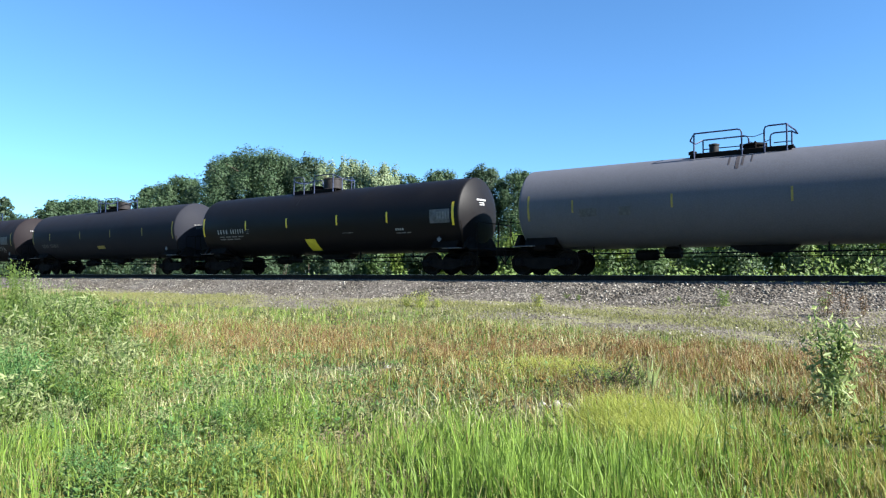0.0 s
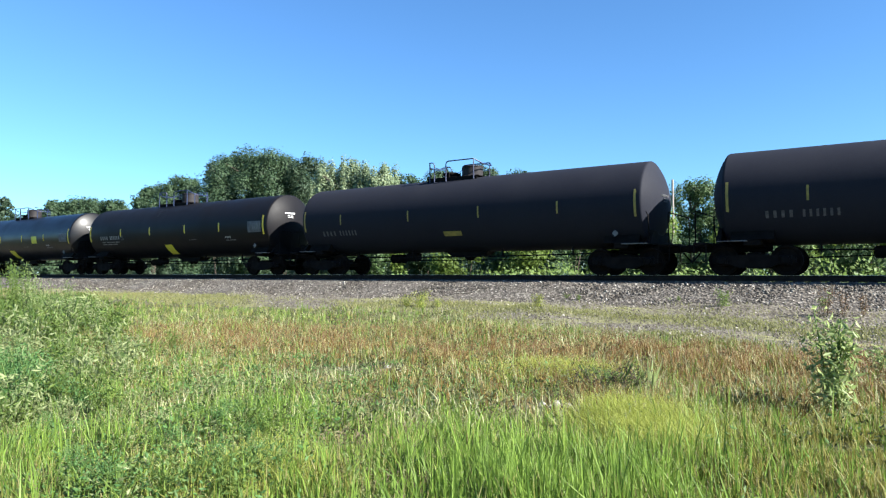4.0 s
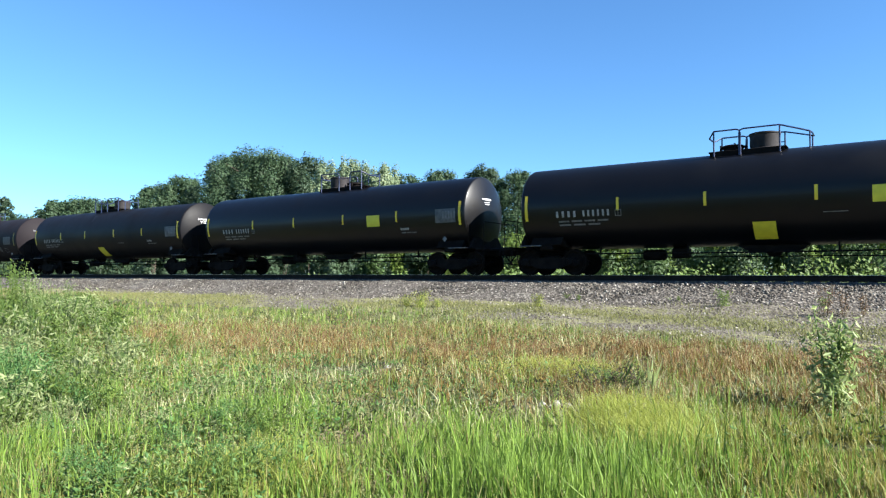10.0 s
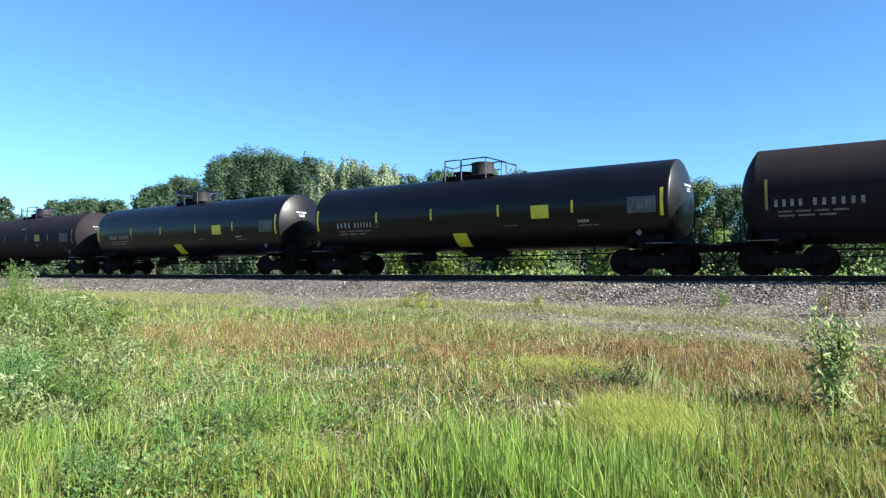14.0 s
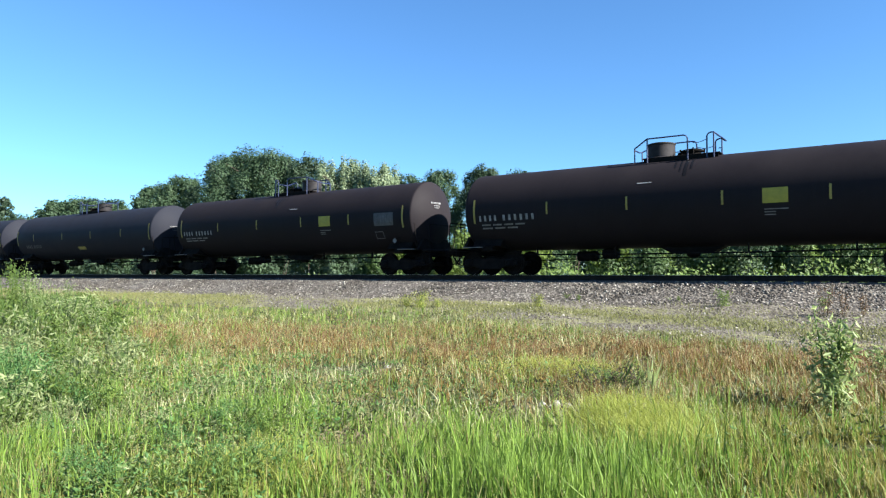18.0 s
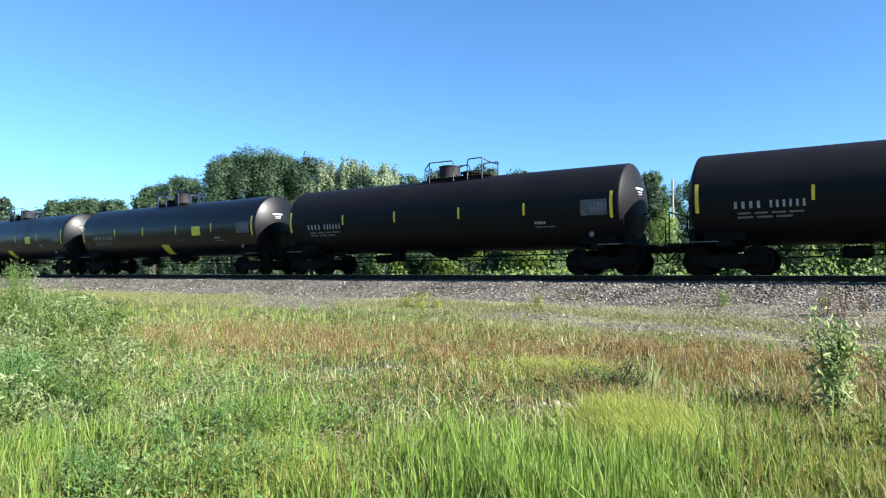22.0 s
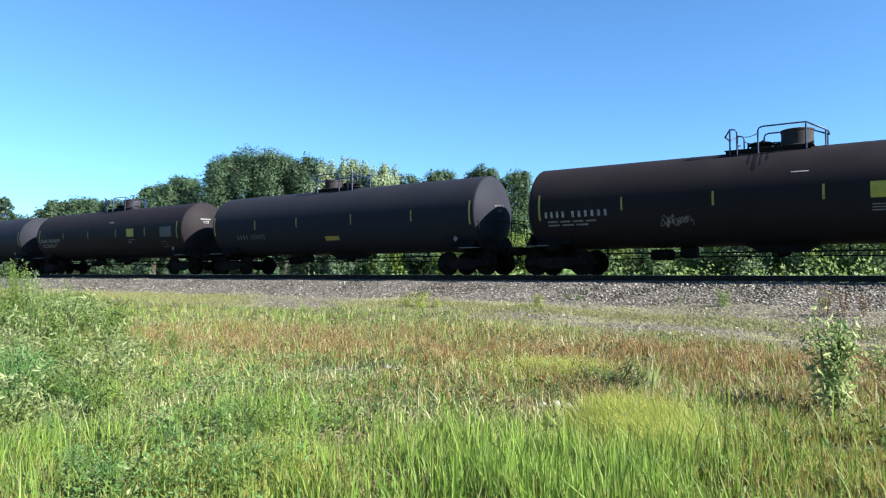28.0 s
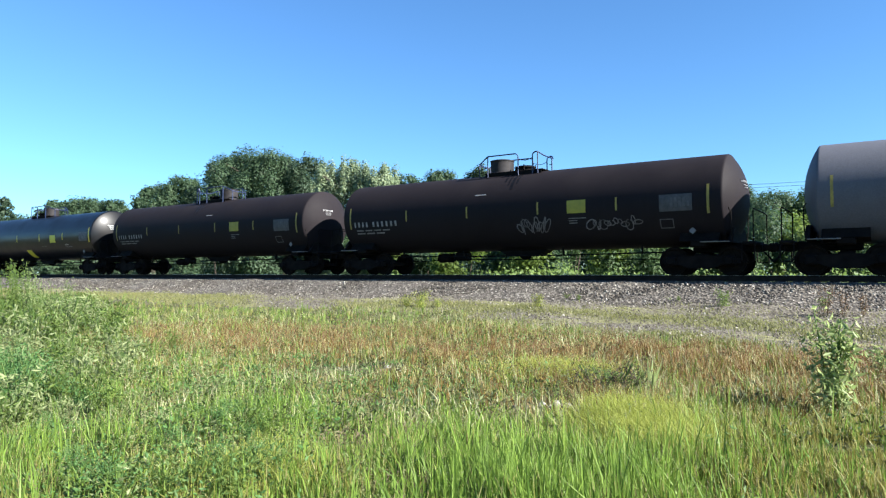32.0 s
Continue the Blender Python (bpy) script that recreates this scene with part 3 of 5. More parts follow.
    part("hatch", ht, M_IRON, car)
    for k in range(4):
        a = k * math.pi / 2 + 0.3
        bo = Shape()
        bo.rod((hatch * d + 0.38 * math.cos(a), 0.38 * math.sin(a), top + 0.08), (hatch * d + 0.38 * math.cos(a), 0.38 * math.sin(a), top + 0.29), 0.03, 6)
        part("hatch_bolt", bo, M_IRON, car)
    vv = Shape()
    vv.lathe(2, (valve * d, 0.4, top - 0.04), [(0, 0.09), (0.2, 0.09), (0.21, 0.14), (0.3, 0.14), (0.34, 0.05)], 12)
    part("relief_valve", vv, M_IRON, car)
    hi = top + 0.68
    for xa, xb, end in ((ra, rb, 0.2 if flip and kind == "gloss" else RAIL_END[kind]), (la, lb, 0.2)):
        sgn = 1 if xb > xa else -1
        rl = Shape()
        y, low, xe = 0.64, hi - 0.08 - 0.2 * min(1, end / 0.5), xb + (end - 0.08) * sgn
        near = [(xa, -y, top - 0.14), (xa, -y, hi - 0.12), (xa + 0.035 * sgn, -y, hi - 0.035), (xa + 0.12 * sgn, -y, hi), (xb - 0.08 * sgn, -y, hi), (xe - 0.05 * sgn, -0.42, low + 0.03), (xe, -0.3, low)]
        loop = near + [(p[0], -p[1], p[2]) for p in reversed(near)]
        if end > 0.3:
            for sy in (-1, 1):
                ep = Shape()
                ep.rod(((xe - 0.05 * sgn) * d, sy * 0.42, top - 0.08), ((xe - 0.05 * sgn) * d, sy * 0.42, low + 0.03), 0.024, 6)
                part("rail_post", ep, M_PIPE, car)
        rl.pipe([(p[0] * d, p[1], p[2]) for p in loop], 0.026, 6)
        part("guard_rail", rl, M_PIPE, car, "thin dark blue pipe railing")
        for sy in (-1, 1):
            po = Shape()
            po.rod((xb * d - 0.08 * sgn * d, sy * y, top - 0.14), (xb * d - 0.08 * sgn * d, sy * y, hi), 0.026, 6)
            part("rail_post", po, M_PIPE, car)
        mr = Shape()
        mr.pipe([(xb * d - 0.08 * sgn * d, y, top + 0.36), (xa * d + 0.1 * sgn * d, y, top + 0.36)], 0.018, 6)
        part("mid_rail", mr, M_PIPE, car)
    for sy in (-1, 1):
        ch = Shape()
        ch.pipe([((la + (ra - la) * k / 6) * d, sy * 0.64, hi - 0.2 - 0.09 * math.sin(math.pi * k / 6)) for k in range(7)], 0.012, 5)
        part("safety_chain", ch, M_PIPE, car)
    if kind == "grey":
        for x, w, z0 in ((-0.3, 0.05, 3.3), (-0.15, 0.03, 3.4), (-0.55, 0.025, 3.45), (0.1, 0.02, 3.5)):
            sp = Shape()
            wrap(sp, x - w, x + w, z0, 3.8, n=8)
            part("spill_streak", sp, M_SPILL, car, "dark dried spill streak")
    if kind in ("sooty", "black"):
        dp = Shape()
        for x, w, z0 in ((hatch - 0.22, 0.03, 3.42), (hatch - 0.05, 0.05, 3.2), (hatch + 0.12, 0.022, 3.36), (hatch + 0.3, 0.03, 3.5)):
            wrap(dp, x * d - w, x * d + w, z0, 3.84, n=8)
        part("drip_stain", dp, M_DRIP, car, "dark oily drips below the hatch")
    # marks on the flank
    soot = kind == "sooty"
    tabs = {"sooty": (-7.40, -4.38, -1.48, 1.52, 4.42, 7.36), "gloss": (-7.65, -4.25, -1.45, 1.6, 4.55, 7.64), "slate": (-7.64, -4.6 if flip else -5.45, -1.78, 1.55, 4.8, 7.58),
            "grey": (-7.3, -5.6, -2.2, 1.25, 4.9, 7.3)}.get(kind, (-7.72, -4.5, -1.65, 1.5, 4.32, 7.6))
    for k, xx in enumerate(tabs):
        sh = Shape()
        wide = 0.055 if kind in ("gloss", "black", "plain_black") else 0.04
        if k in (0, 5):
            wrap(sh, xx - wide, xx + wide, 1.95, 2.86)
        else:
            wrap(sh, xx - wide * 0.8, xx + wide * 0.8, 2.18, 2.62)
        part("reflector_strip", sh, M_YELLOW if kind in ("gloss", "black", "plain_black") else M_OCHRE, car, "yellow reflective strip")
    bright = M_SOOTWHITE if soot else M_WORNWHITE if kind in ("gloss", "black", "plain_black") else M_FAINT
    x0 = {"sooty": -7.25, "gloss": -6.55, "slate": -6.05 if flip else -6.65}.get(kind, -6.7)
    zt = 1.72 if kind == "slate" else 2.03
    if kind != "grey":
        glyphs(car, x0, x0 + 0.86, zt, zt + 0.21, 4, bright, 0.6)
        glyphs(car, x0 + 1.0, x0 + 2.42 if soot else x0 + 2.05, zt, zt + 0.21, 6, bright, 0.6)
        for z, c, w in () if kind == "slate" else ((1.86, 4, 1.9), (1.74, 3, 1.6)):
            glyphs(car, x0 + 0.1, x0 + 0.1 + w, z, z + 0.055, c, M_DULLWHITE, 0.2)
        if kind in ("gloss", "black"):
            ib = Shape()
            for zz in ((2.0, 2.02), (2.19, 2.21)):
                wrap(ib, x0 + 2.2, x0 + 2.42, *zz, n=1)
            for xx in (x0 + 2.2, x0 + 2.4, x0 + 2.3):
                wrap(ib, xx, xx + 0.02, 2.02, 2.19, n=2)
            part("stencil_box", ib, M_DULLWHITE, car, "small white outlined stencil box")
    else:
        for xx, w in ((-5.35, 0.62), (-3.95, 0.4)):
            sh = Shape()
            wrap(sh, xx, xx + w, 2.02, 2.3)
            part("worn_mark", sh, M_FAINT, car, "faint worn stencil mark")
    if kind in ("gloss", "sooty"):
        sq = Shape()
        wrap(sq, *((2.65, 3.34) if soot else (2.96, 3.66)), 2.16 if soot else 2.04, 2.61 if soot else 2.51)
        part("yellow_panel", sq, M_FADEDYELLOW if soot else M_YELLOWGREEN, car, "yellow painted panel")
    if soot:
        for k, z in enumerate((1.97, 1.89, 1.81)):
            sh = Shape()
            wrap(sh, 2.69, 3.0 if k else 3.34, z, z + 0.03, n=1)
            part("stencil_line", sh, M_DULLWHITE, car)
        bx = Shape()
        for zz in ((1.53, 1.56), (1.8, 1.83)):
            wrap(bx, 5.83, 6.27, *zz, n=1)
        for xx in (5.83, 6.24):
            wrap(bx, xx, xx + 0.03, 1.56, 1.8, n=3)
        part("data_frame", bx, M_FAINT, car, "thin white outlined box")
        tl = Shape()
        wrap(tl, 0.92 * d - 0.24, 0.92 * d + 0.24, 3.03, 3.06, n=1)
        part("stencil_line", tl, M_WORNWHITE, car)
    if kind == "black" or kind == "gloss" and not flip:
        lo = Shape()
        wrap(lo, -0.55, 0.09, 1.12, 1.63)
        part("low_yellow_plate", lo, M_YELLOWGREEN, car, "yellow plate low on the tank")
        ll = Shape()
        wrap(ll, 1.76, 2.38, 1.82, 1.845, n=1)
        part("stencil_line", ll, M_DULLWHITE, car)
    if kind == "slate":
        lo = Shape()
        wrap(lo, -0.15, 0.68, 1.54, 1.72)
        part("faded_plate", lo, M_OCHRE, car, "small faded yellow plate")
    if kind in ("gloss", "black", "plain_black", "sooty"):
        a, b = (5.85, 6.88) if soot else (6.5, 7.45)
        dp = Shape()
        wrap(dp, a, b, 2.06, 2.6)
        part("data_panel", dp, M_SOOTPANEL if soot else M_PANEL, car, "grey data panel")
        for k in range(5):
            sh = Shape()
            wrap(sh, a + 0.35 + 0.13 * k, a + 0.43 + 0.13 * k, 2.2, 2.5, lift=0.010, n=2)
            part("panel_mark", sh, M_FAINT if soot else M_DULLWHITE, car)
        if not soot:
            glyphs(car, 4.7, 5.15, 1.84, 1.93, 4, M_WORNWHITE, 0.25)
            glyphs(car, 4.7, 5.5, 1.72, 1.76, 3, M_DULLWHITE, 0.15)
    elif kind == "grey":
        dp = Shape()
        wrap(dp, 5.77, 6.27, 2.0, 2.5)
        part("data_panel", dp, M_PANEL, car, "grey data panel")
    pl = Shape()
    px, py, pz, w = 6.85, -1.33, 1.42, 0.115
    pl.add([(px - w, py, pz), (px, py, pz - w), (px + w, py, pz), (px, py, pz + w), (px - w, py - 0.01, pz), (px, py - 0.01, pz - w), (px + w, py - 0.01, pz), (px, py - 0.01, pz + w)],
           [(3, 2, 1, 0), (4, 5, 6, 7), (0, 1, 5, 4), (1, 2, 6, 5), (2, 3, 7, 6), (3, 0, 4, 7)])
    part("hazard_placard", pl, M_DULLWHITE, car, "pale diamond placard")
    for row, (z, w, n) in enumerate(((3.0, 0.60, 8), (2.88, 0.36, 4), (2.80, 0.32, 4))):
        for k in range(n):
            ww = w / n
            z = z - (0.3 if kind in ("slate", "grey") else 0) if k == 0 else z
            y0 = -0.3 - w / 2 + (k + 0.5) * ww
            xh = head_x(kind, math.hypot(y0, z - ZC))
            hm = Shape()
            hm.box((xh + 0.008, y0, z), (0.03, ww * 0.55, 0.075 if row == 0 else 0.035))
            part("head_character_bar", hm, M_DULLWHITE if kind in ("slate", "grey") else M_WORNWHITE if soot else M_WHITE, car)
    return car


def spray(car, x0, x1, z0, z1, seed, material=None, strokes=12):
    """Loose looping strokes of spray paint on the flank."""
    rnd = random.Random(seed)
    n = strokes
    for k in range(n):
        sh = Shape()
        cx = x0 + (x1 - x0) * (k + 0.5) / n
        hw = (x1 - x0) / n * rnd.uniform(0.3, 1.1)
        a0, turns = rnd.uniform(0, 6.28), rnd.uniform(0.7, 1.3)
        zc, hz = (z0 + z1) / 2 + rnd.uniform(-0.1, 0.1), (z1 - z0) / 2 * rnd.uniform(0.35, 1.0)
        tilt = rnd.uniform(-0.5, 0.5)
        wd = rnd.uniform(0.010, 0.024)
        pts = []
        for i in range(15):
            t = a0 + turns * 2 * math.pi * i / 14
            z = zc + hz * math.sin(t)
            pts.append((cx + hw * math.cos(t) + tilt * (z - zc), z))
        ring = []
        for i, (x, z) in enumerate(pts):
            j0, j1 = max(0, i - 1), min(14, i + 1)
            dx, dz = pts[j1][0] - pts[j0][0], pts[j1][1] - pts[j0][1]
            l = math.hypot(dx, dz) + 1e-6
            row = []
            for sgn in (-1, 1):
                xx, zz = x - sgn * dz / l * wd, z + sgn * dx / l * wd
                a = math.asin(max(-1, min(1, (zz - ZC) / R)))
                rr = R + 0.009 + 0.0012 * (k % 4)
                row.append((xx, -rr * math.cos(a), ZC + rr * math.sin(a)))
            ring.append(row)
        sh.loft(ring, closed=False)
        part("spray_stroke", sh, material or M_TAG, car, "pale spray-painted stroke")


# kind of each car from the front; a minus sign turns the top fittings about
CONSIST = ("-grey black slate sooty slate slate black gloss sooty -sooty black gloss -gloss black sooty sooty gloss gloss sooty gloss "
           "-sooty sooty slate slate -plain_black -plain_black gloss gloss -sooty plain_black slate sooty -slate sooty slate -grey -sooty sooty gloss sooty").split()
CARS = []
# spray paint by car: spans along and up the flank
LOW_PLATE_SHIFT = {1: -0.1, 10: 0.33, 11: 0.42, 26: 0.56, 27: 0.6}
# the last grey car wears its middle strips further along
STRIP_SHIFT = (0.0, 0.2, 0.95, 1.85, 1.15, 0.05)
GRAFFITI = {
    3: [(-3.8, -2.9, 1.65, 2.3), (-0.2, 1.6, 1.35, 1.75), (5.4, 6.3, 1.6, 1.9)],
    9: [(-3.9, -1.6, 1.6, 2.0), (-1.2, 1.0, 1.55, 2.2)],
    14: [(-3.8, -1.6, 1.45, 2.2), (-0.3, 0.75, 1.8, 2.85), (1.3, 2.3, 1.6, 2.1), (3.5, 4.3, 1.65, 2.1), (4.5, 5.35, 1.55, 2.1)],
    31: [(-3.1, -2.1, 1.62, 1.9)],
    36: [(0.7, 1.9, 1.5, 2.1), (3.4, 5.2, 1.6, 1.95)],
}


def build_train():
    first = {}
    for k, code in enumerate(CONSIST):
        if code not in first:
            car = first[code] = tank_car(code.strip("-"), code[0] == "-")
        else:
            car = copy_thing(first[code], pose(0, 0, 0))
        car.location = (0, TRACK_Y, RAIL_Z)
        CARS.append(car)
    for k, dx in LOW_PLATE_SHIFT.items():
        for ob in CARS[k].children:
            if ob.name.startswith("low_yellow_plate"):
                ob.location.x += dx
    strips = [ob for ob in CARS[35].children if ob.name.startswith("reflector_strip")]
    for ob, dx in zip(strips, STRIP_SHIFT):
        ob.location.x += dx
    for k, marks in GRAFFITI.items():
        for i, m in enumerate(marks):
            spray(CARS[k], *m, 10 * k + i)


# slack and length differences of the cars, in metres
SLACK = (0.02, 0.10, 0.03, 0.13, 0.1, 0.08, 0.04, -0.04, -0.06, 0.02, -0.02, 0.03, 0.10, -0.13, 0.0, 0.09, 0.11, 0.08, 0.10, 0.16,
         0.13, 0.24, 0.09, -0.12, -0.13, -0.13, -0.14, -0.17, -0.20, -0.09, 0.08, 0.33, 0.16, 0.25, 0.11, 0.15, 0.06, 0.05, 0.05, 0.05)


def way(t):
    """Place of the leading car's centre along the track; the train speeds up very slightly."""
    q = t / 16 - 1
    return 316.074 + 321.55 * q + 1.902 * q * q + 0.0419 * q ** 3


def centre(t, k):
    return way(t) - PITCH * k - SLACK[k]


def motions():
    for k, car in enumerate(CARS):
        walk(car, [(t, pose(centre(t, k), TRACK_Y, RAIL_Z + 0.003)) for t in range(0, 33, 2)])
        # the wheelsets roll while the car passes the meadow
        near = [i / 30 for i in range(961) if -52 < centre(i / 30, k) < 14]
        if not near:
            continue
        times = [0.0] * (near[0] > 0) + near + [32.0] * (near[-1] < 32)
        for ob in car.children_recursive:
            if ob.name.startswith("wheelset"):
                x = ob.location.x
                turn = [math.degrees(way(min(max(t, near[0]), near[-1])) / 0.457) % 360 for t in times]
                walk(ob, [(t, pose(x, 0, 0.457, 0, a, 0)) for t, a in zip(times, turn)])


# ================= plants =================
def leaf_cards(centres, normals, size, rng, loose=0.7, slim=1.0):
    """Folded leaf clumps: two triangles each, at the centres, facing roughly along the normals."""
    n = len(centres)
    nrm = normals + rng.normal(0, loose, (n, 3))
    nrm /= np.linalg.norm(nrm, axis=1)[:, None] + 1e-9
    t = np.cross(nrm, rng.normal(0, 1, (n, 3)))
    t /= np.linalg.norm(t, axis=1)[:, None] + 1e-9
    b = np.cross(nrm, t)
    s = (size * rng.uniform(0.55, 1.35, n))[:, None]
    w = s * rng.uniform(0.45, 0.8, (n, 1)) * slim
    v = np.stack([centres - t * s, centres + b * w - nrm * s * 0.3, centres + t * s, centres - b * w - nrm * s * 0.3], 1)
    f = np.array([(0, 1, 2), (0, 2, 3)])
    f = (f[None] + 4 * np.arange(n)[:, None, None]).reshape(-1, 3)
    return v.reshape(-1, 3), f


def crown(lobes, count, size, rng, upward=0.35):
    """Leaf clumps in the outer shell of uneven lobes (x, y, z, rx, ry, rz)."""
    lobes = np.array(lobes, float)
    area = lobes[:, 3] * lobes[:, 4] + lobes[:, 3] * lobes[:, 5] + 1e-6
    pick = rng.choice(len(lobes), count, p=area / area.sum())
    d = rng.normal(0, 1, (count, 3))
    d /= np.linalg.norm(d, axis=1)[:, None]
    ripple = 1 + 0.16 * np.sin(d[:, 0] * 7 + pick * 1.7) * np.sin(d[:, 1] * 6 + pick) + 0.1 * np.sin(d[:, 2] * 11 + pick * 2.3)
    rad = (rng.random(count) ** 0.4) * ripple * rng.uniform(0.88, 1.08, count)
    c = lobes[pick, :3] + d * lobes[pick, 3:] * rad[:, None]
    return leaf_cards(c, d + np.array([0, 0, upward]), size, rng, 0.36)


def tree(name, x, y, height, width, seed, leaves, label, count=5000, leaf=0.34, base=0.05, lobes=70, plume=1.0):
    rng = np.random.default_rng(seed)
    ob = new(name)
    ob.location = (x, y, float(ground_z(x, y)))
    tagged(ob, label, "tree", "trees behind the track")
    tr = Shape()
    r0 = height * 0.018 + 0.05
    pts = [Vector((0, 0, -0.2)), Vector((rng.normal(0, 0.1), rng.normal(0, 0.1), height * 0.25)), Vector((rng.normal(0, 0.3), rng.normal(0, 0.3), height * 0.5)), Vector((rng.normal(0, 0.4), rng.normal(0, 0.4), height * 0.75))]
    for i in range(3):
        tr.rod(pts[i], pts[i + 1], r0 * (1 - 0.28 * i), 8, r0 * (1 - 0.28 * (i + 1)))
    part("trunk", tr, M_BARK, ob)
    ls = []
    w = width / 2
    for i in range(lobes):
        h = base + (1 - base) * ((i + rng.random()) / lobes) ** 0.9
        belt = math.sin(math.pi * min(1, 0.25 + 0.70 * h)) ** 0.6      # outline: broad low down, domed above
        rr = w * rng.uniform(0.11, 0.23) / plume ** 0.5
        a = 2.4 * i + rng.uniform(-0.6, 0.6)
        spread = max(0.0, w * belt - rr * 0.6) * rng.uniform(0.55, 1.1)
        rz = rr * rng.uniform(1.0, 1.7) * plume
        c = (spread * math.cos(a), spread * math.sin(a), min(height * h, height - rz * rng.uniform(0.95, 1.3)))
        ls.append((*c, rr * rng.uniform(0.9, 1.3), rr, rz))
        if i % 5 == 2:
            mid = pts[1].lerp(pts[3], min(1, max(0, (h - 0.25) / 0.5)))
            li = Shape()
            li.rod(mid - Vector((0, 0, 0.5)), Vector(c), r0 * 0.35, 6, r0 * 0.1)
            part("limb", li, M_BARK, ob)
    for k in range(6):
        ls.append((rng.normal(0, w * 0.25), rng.normal(0, w * 0.25), height * (0.2 + 0.12 * k), w * 0.5, w * 0.5, height * 0.12))
    v, f = crown(ls, count, leaf, rng)
    part("crown", bulk("crown", v, f, leaves), leaves, ob)
    return ob


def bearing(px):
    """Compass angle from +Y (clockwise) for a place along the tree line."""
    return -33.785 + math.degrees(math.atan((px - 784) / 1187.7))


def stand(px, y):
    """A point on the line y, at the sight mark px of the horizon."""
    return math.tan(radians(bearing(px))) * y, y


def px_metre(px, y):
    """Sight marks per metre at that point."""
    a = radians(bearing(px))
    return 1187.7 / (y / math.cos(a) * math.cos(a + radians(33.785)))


def build_trees():
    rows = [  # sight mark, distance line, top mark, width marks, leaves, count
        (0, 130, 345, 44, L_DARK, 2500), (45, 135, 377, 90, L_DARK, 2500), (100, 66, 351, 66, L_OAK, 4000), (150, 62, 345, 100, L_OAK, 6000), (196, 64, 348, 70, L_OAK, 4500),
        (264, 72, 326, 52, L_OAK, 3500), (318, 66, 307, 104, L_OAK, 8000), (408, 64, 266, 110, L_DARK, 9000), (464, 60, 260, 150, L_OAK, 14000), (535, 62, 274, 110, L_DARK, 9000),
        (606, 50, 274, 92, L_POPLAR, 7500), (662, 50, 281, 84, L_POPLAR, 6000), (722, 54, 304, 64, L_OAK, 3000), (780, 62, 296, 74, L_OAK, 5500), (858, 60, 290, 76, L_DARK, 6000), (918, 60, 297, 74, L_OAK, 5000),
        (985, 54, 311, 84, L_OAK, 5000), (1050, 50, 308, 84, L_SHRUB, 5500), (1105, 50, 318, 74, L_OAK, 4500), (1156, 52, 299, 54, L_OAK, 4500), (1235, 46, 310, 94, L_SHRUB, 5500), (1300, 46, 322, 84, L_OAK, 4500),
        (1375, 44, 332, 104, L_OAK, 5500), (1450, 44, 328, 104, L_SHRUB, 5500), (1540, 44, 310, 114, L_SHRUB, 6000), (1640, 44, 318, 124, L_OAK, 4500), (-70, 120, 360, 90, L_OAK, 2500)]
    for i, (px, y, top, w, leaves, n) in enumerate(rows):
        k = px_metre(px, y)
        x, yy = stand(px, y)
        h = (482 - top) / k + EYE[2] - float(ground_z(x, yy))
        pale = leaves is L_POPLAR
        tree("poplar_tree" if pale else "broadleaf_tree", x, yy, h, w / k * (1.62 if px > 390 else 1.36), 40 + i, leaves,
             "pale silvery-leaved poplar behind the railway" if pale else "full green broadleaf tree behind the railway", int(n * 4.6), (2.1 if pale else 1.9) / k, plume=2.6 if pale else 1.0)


def shrub(x, y, h, w, seed, leaves, leaf, count):
    rng = np.random.default_rng(seed)
    ob = new("bush")
    ob.location = (x, y, float(ground_z(x, y)))
    tagged(ob, "dense green bush in the strip behind the rails", "bush", "bushes behind the track")
    lobes = [(rng.uniform(-w, w) * 0.6, rng.uniform(-0.8, 0.8), h * rng.uniform(0.15, 0.78), w * rng.uniform(0.28, 0.45), w * 0.4, h * rng.uniform(0.16, 0.26)) for _ in range(9)]
    for l in lobes[:5]:
        st = Shape()
        st.rod((l[0] * 0.2, l[1] * 0.2, -0.1), l[:3], 0.035, 5, 0.012)
        part("stem", st, M_BARK, ob)
    v, f = crown(lobes, count, leaf, rng)
    part("foliage", bulk("foliage", v, f, leaves), leaves, ob)


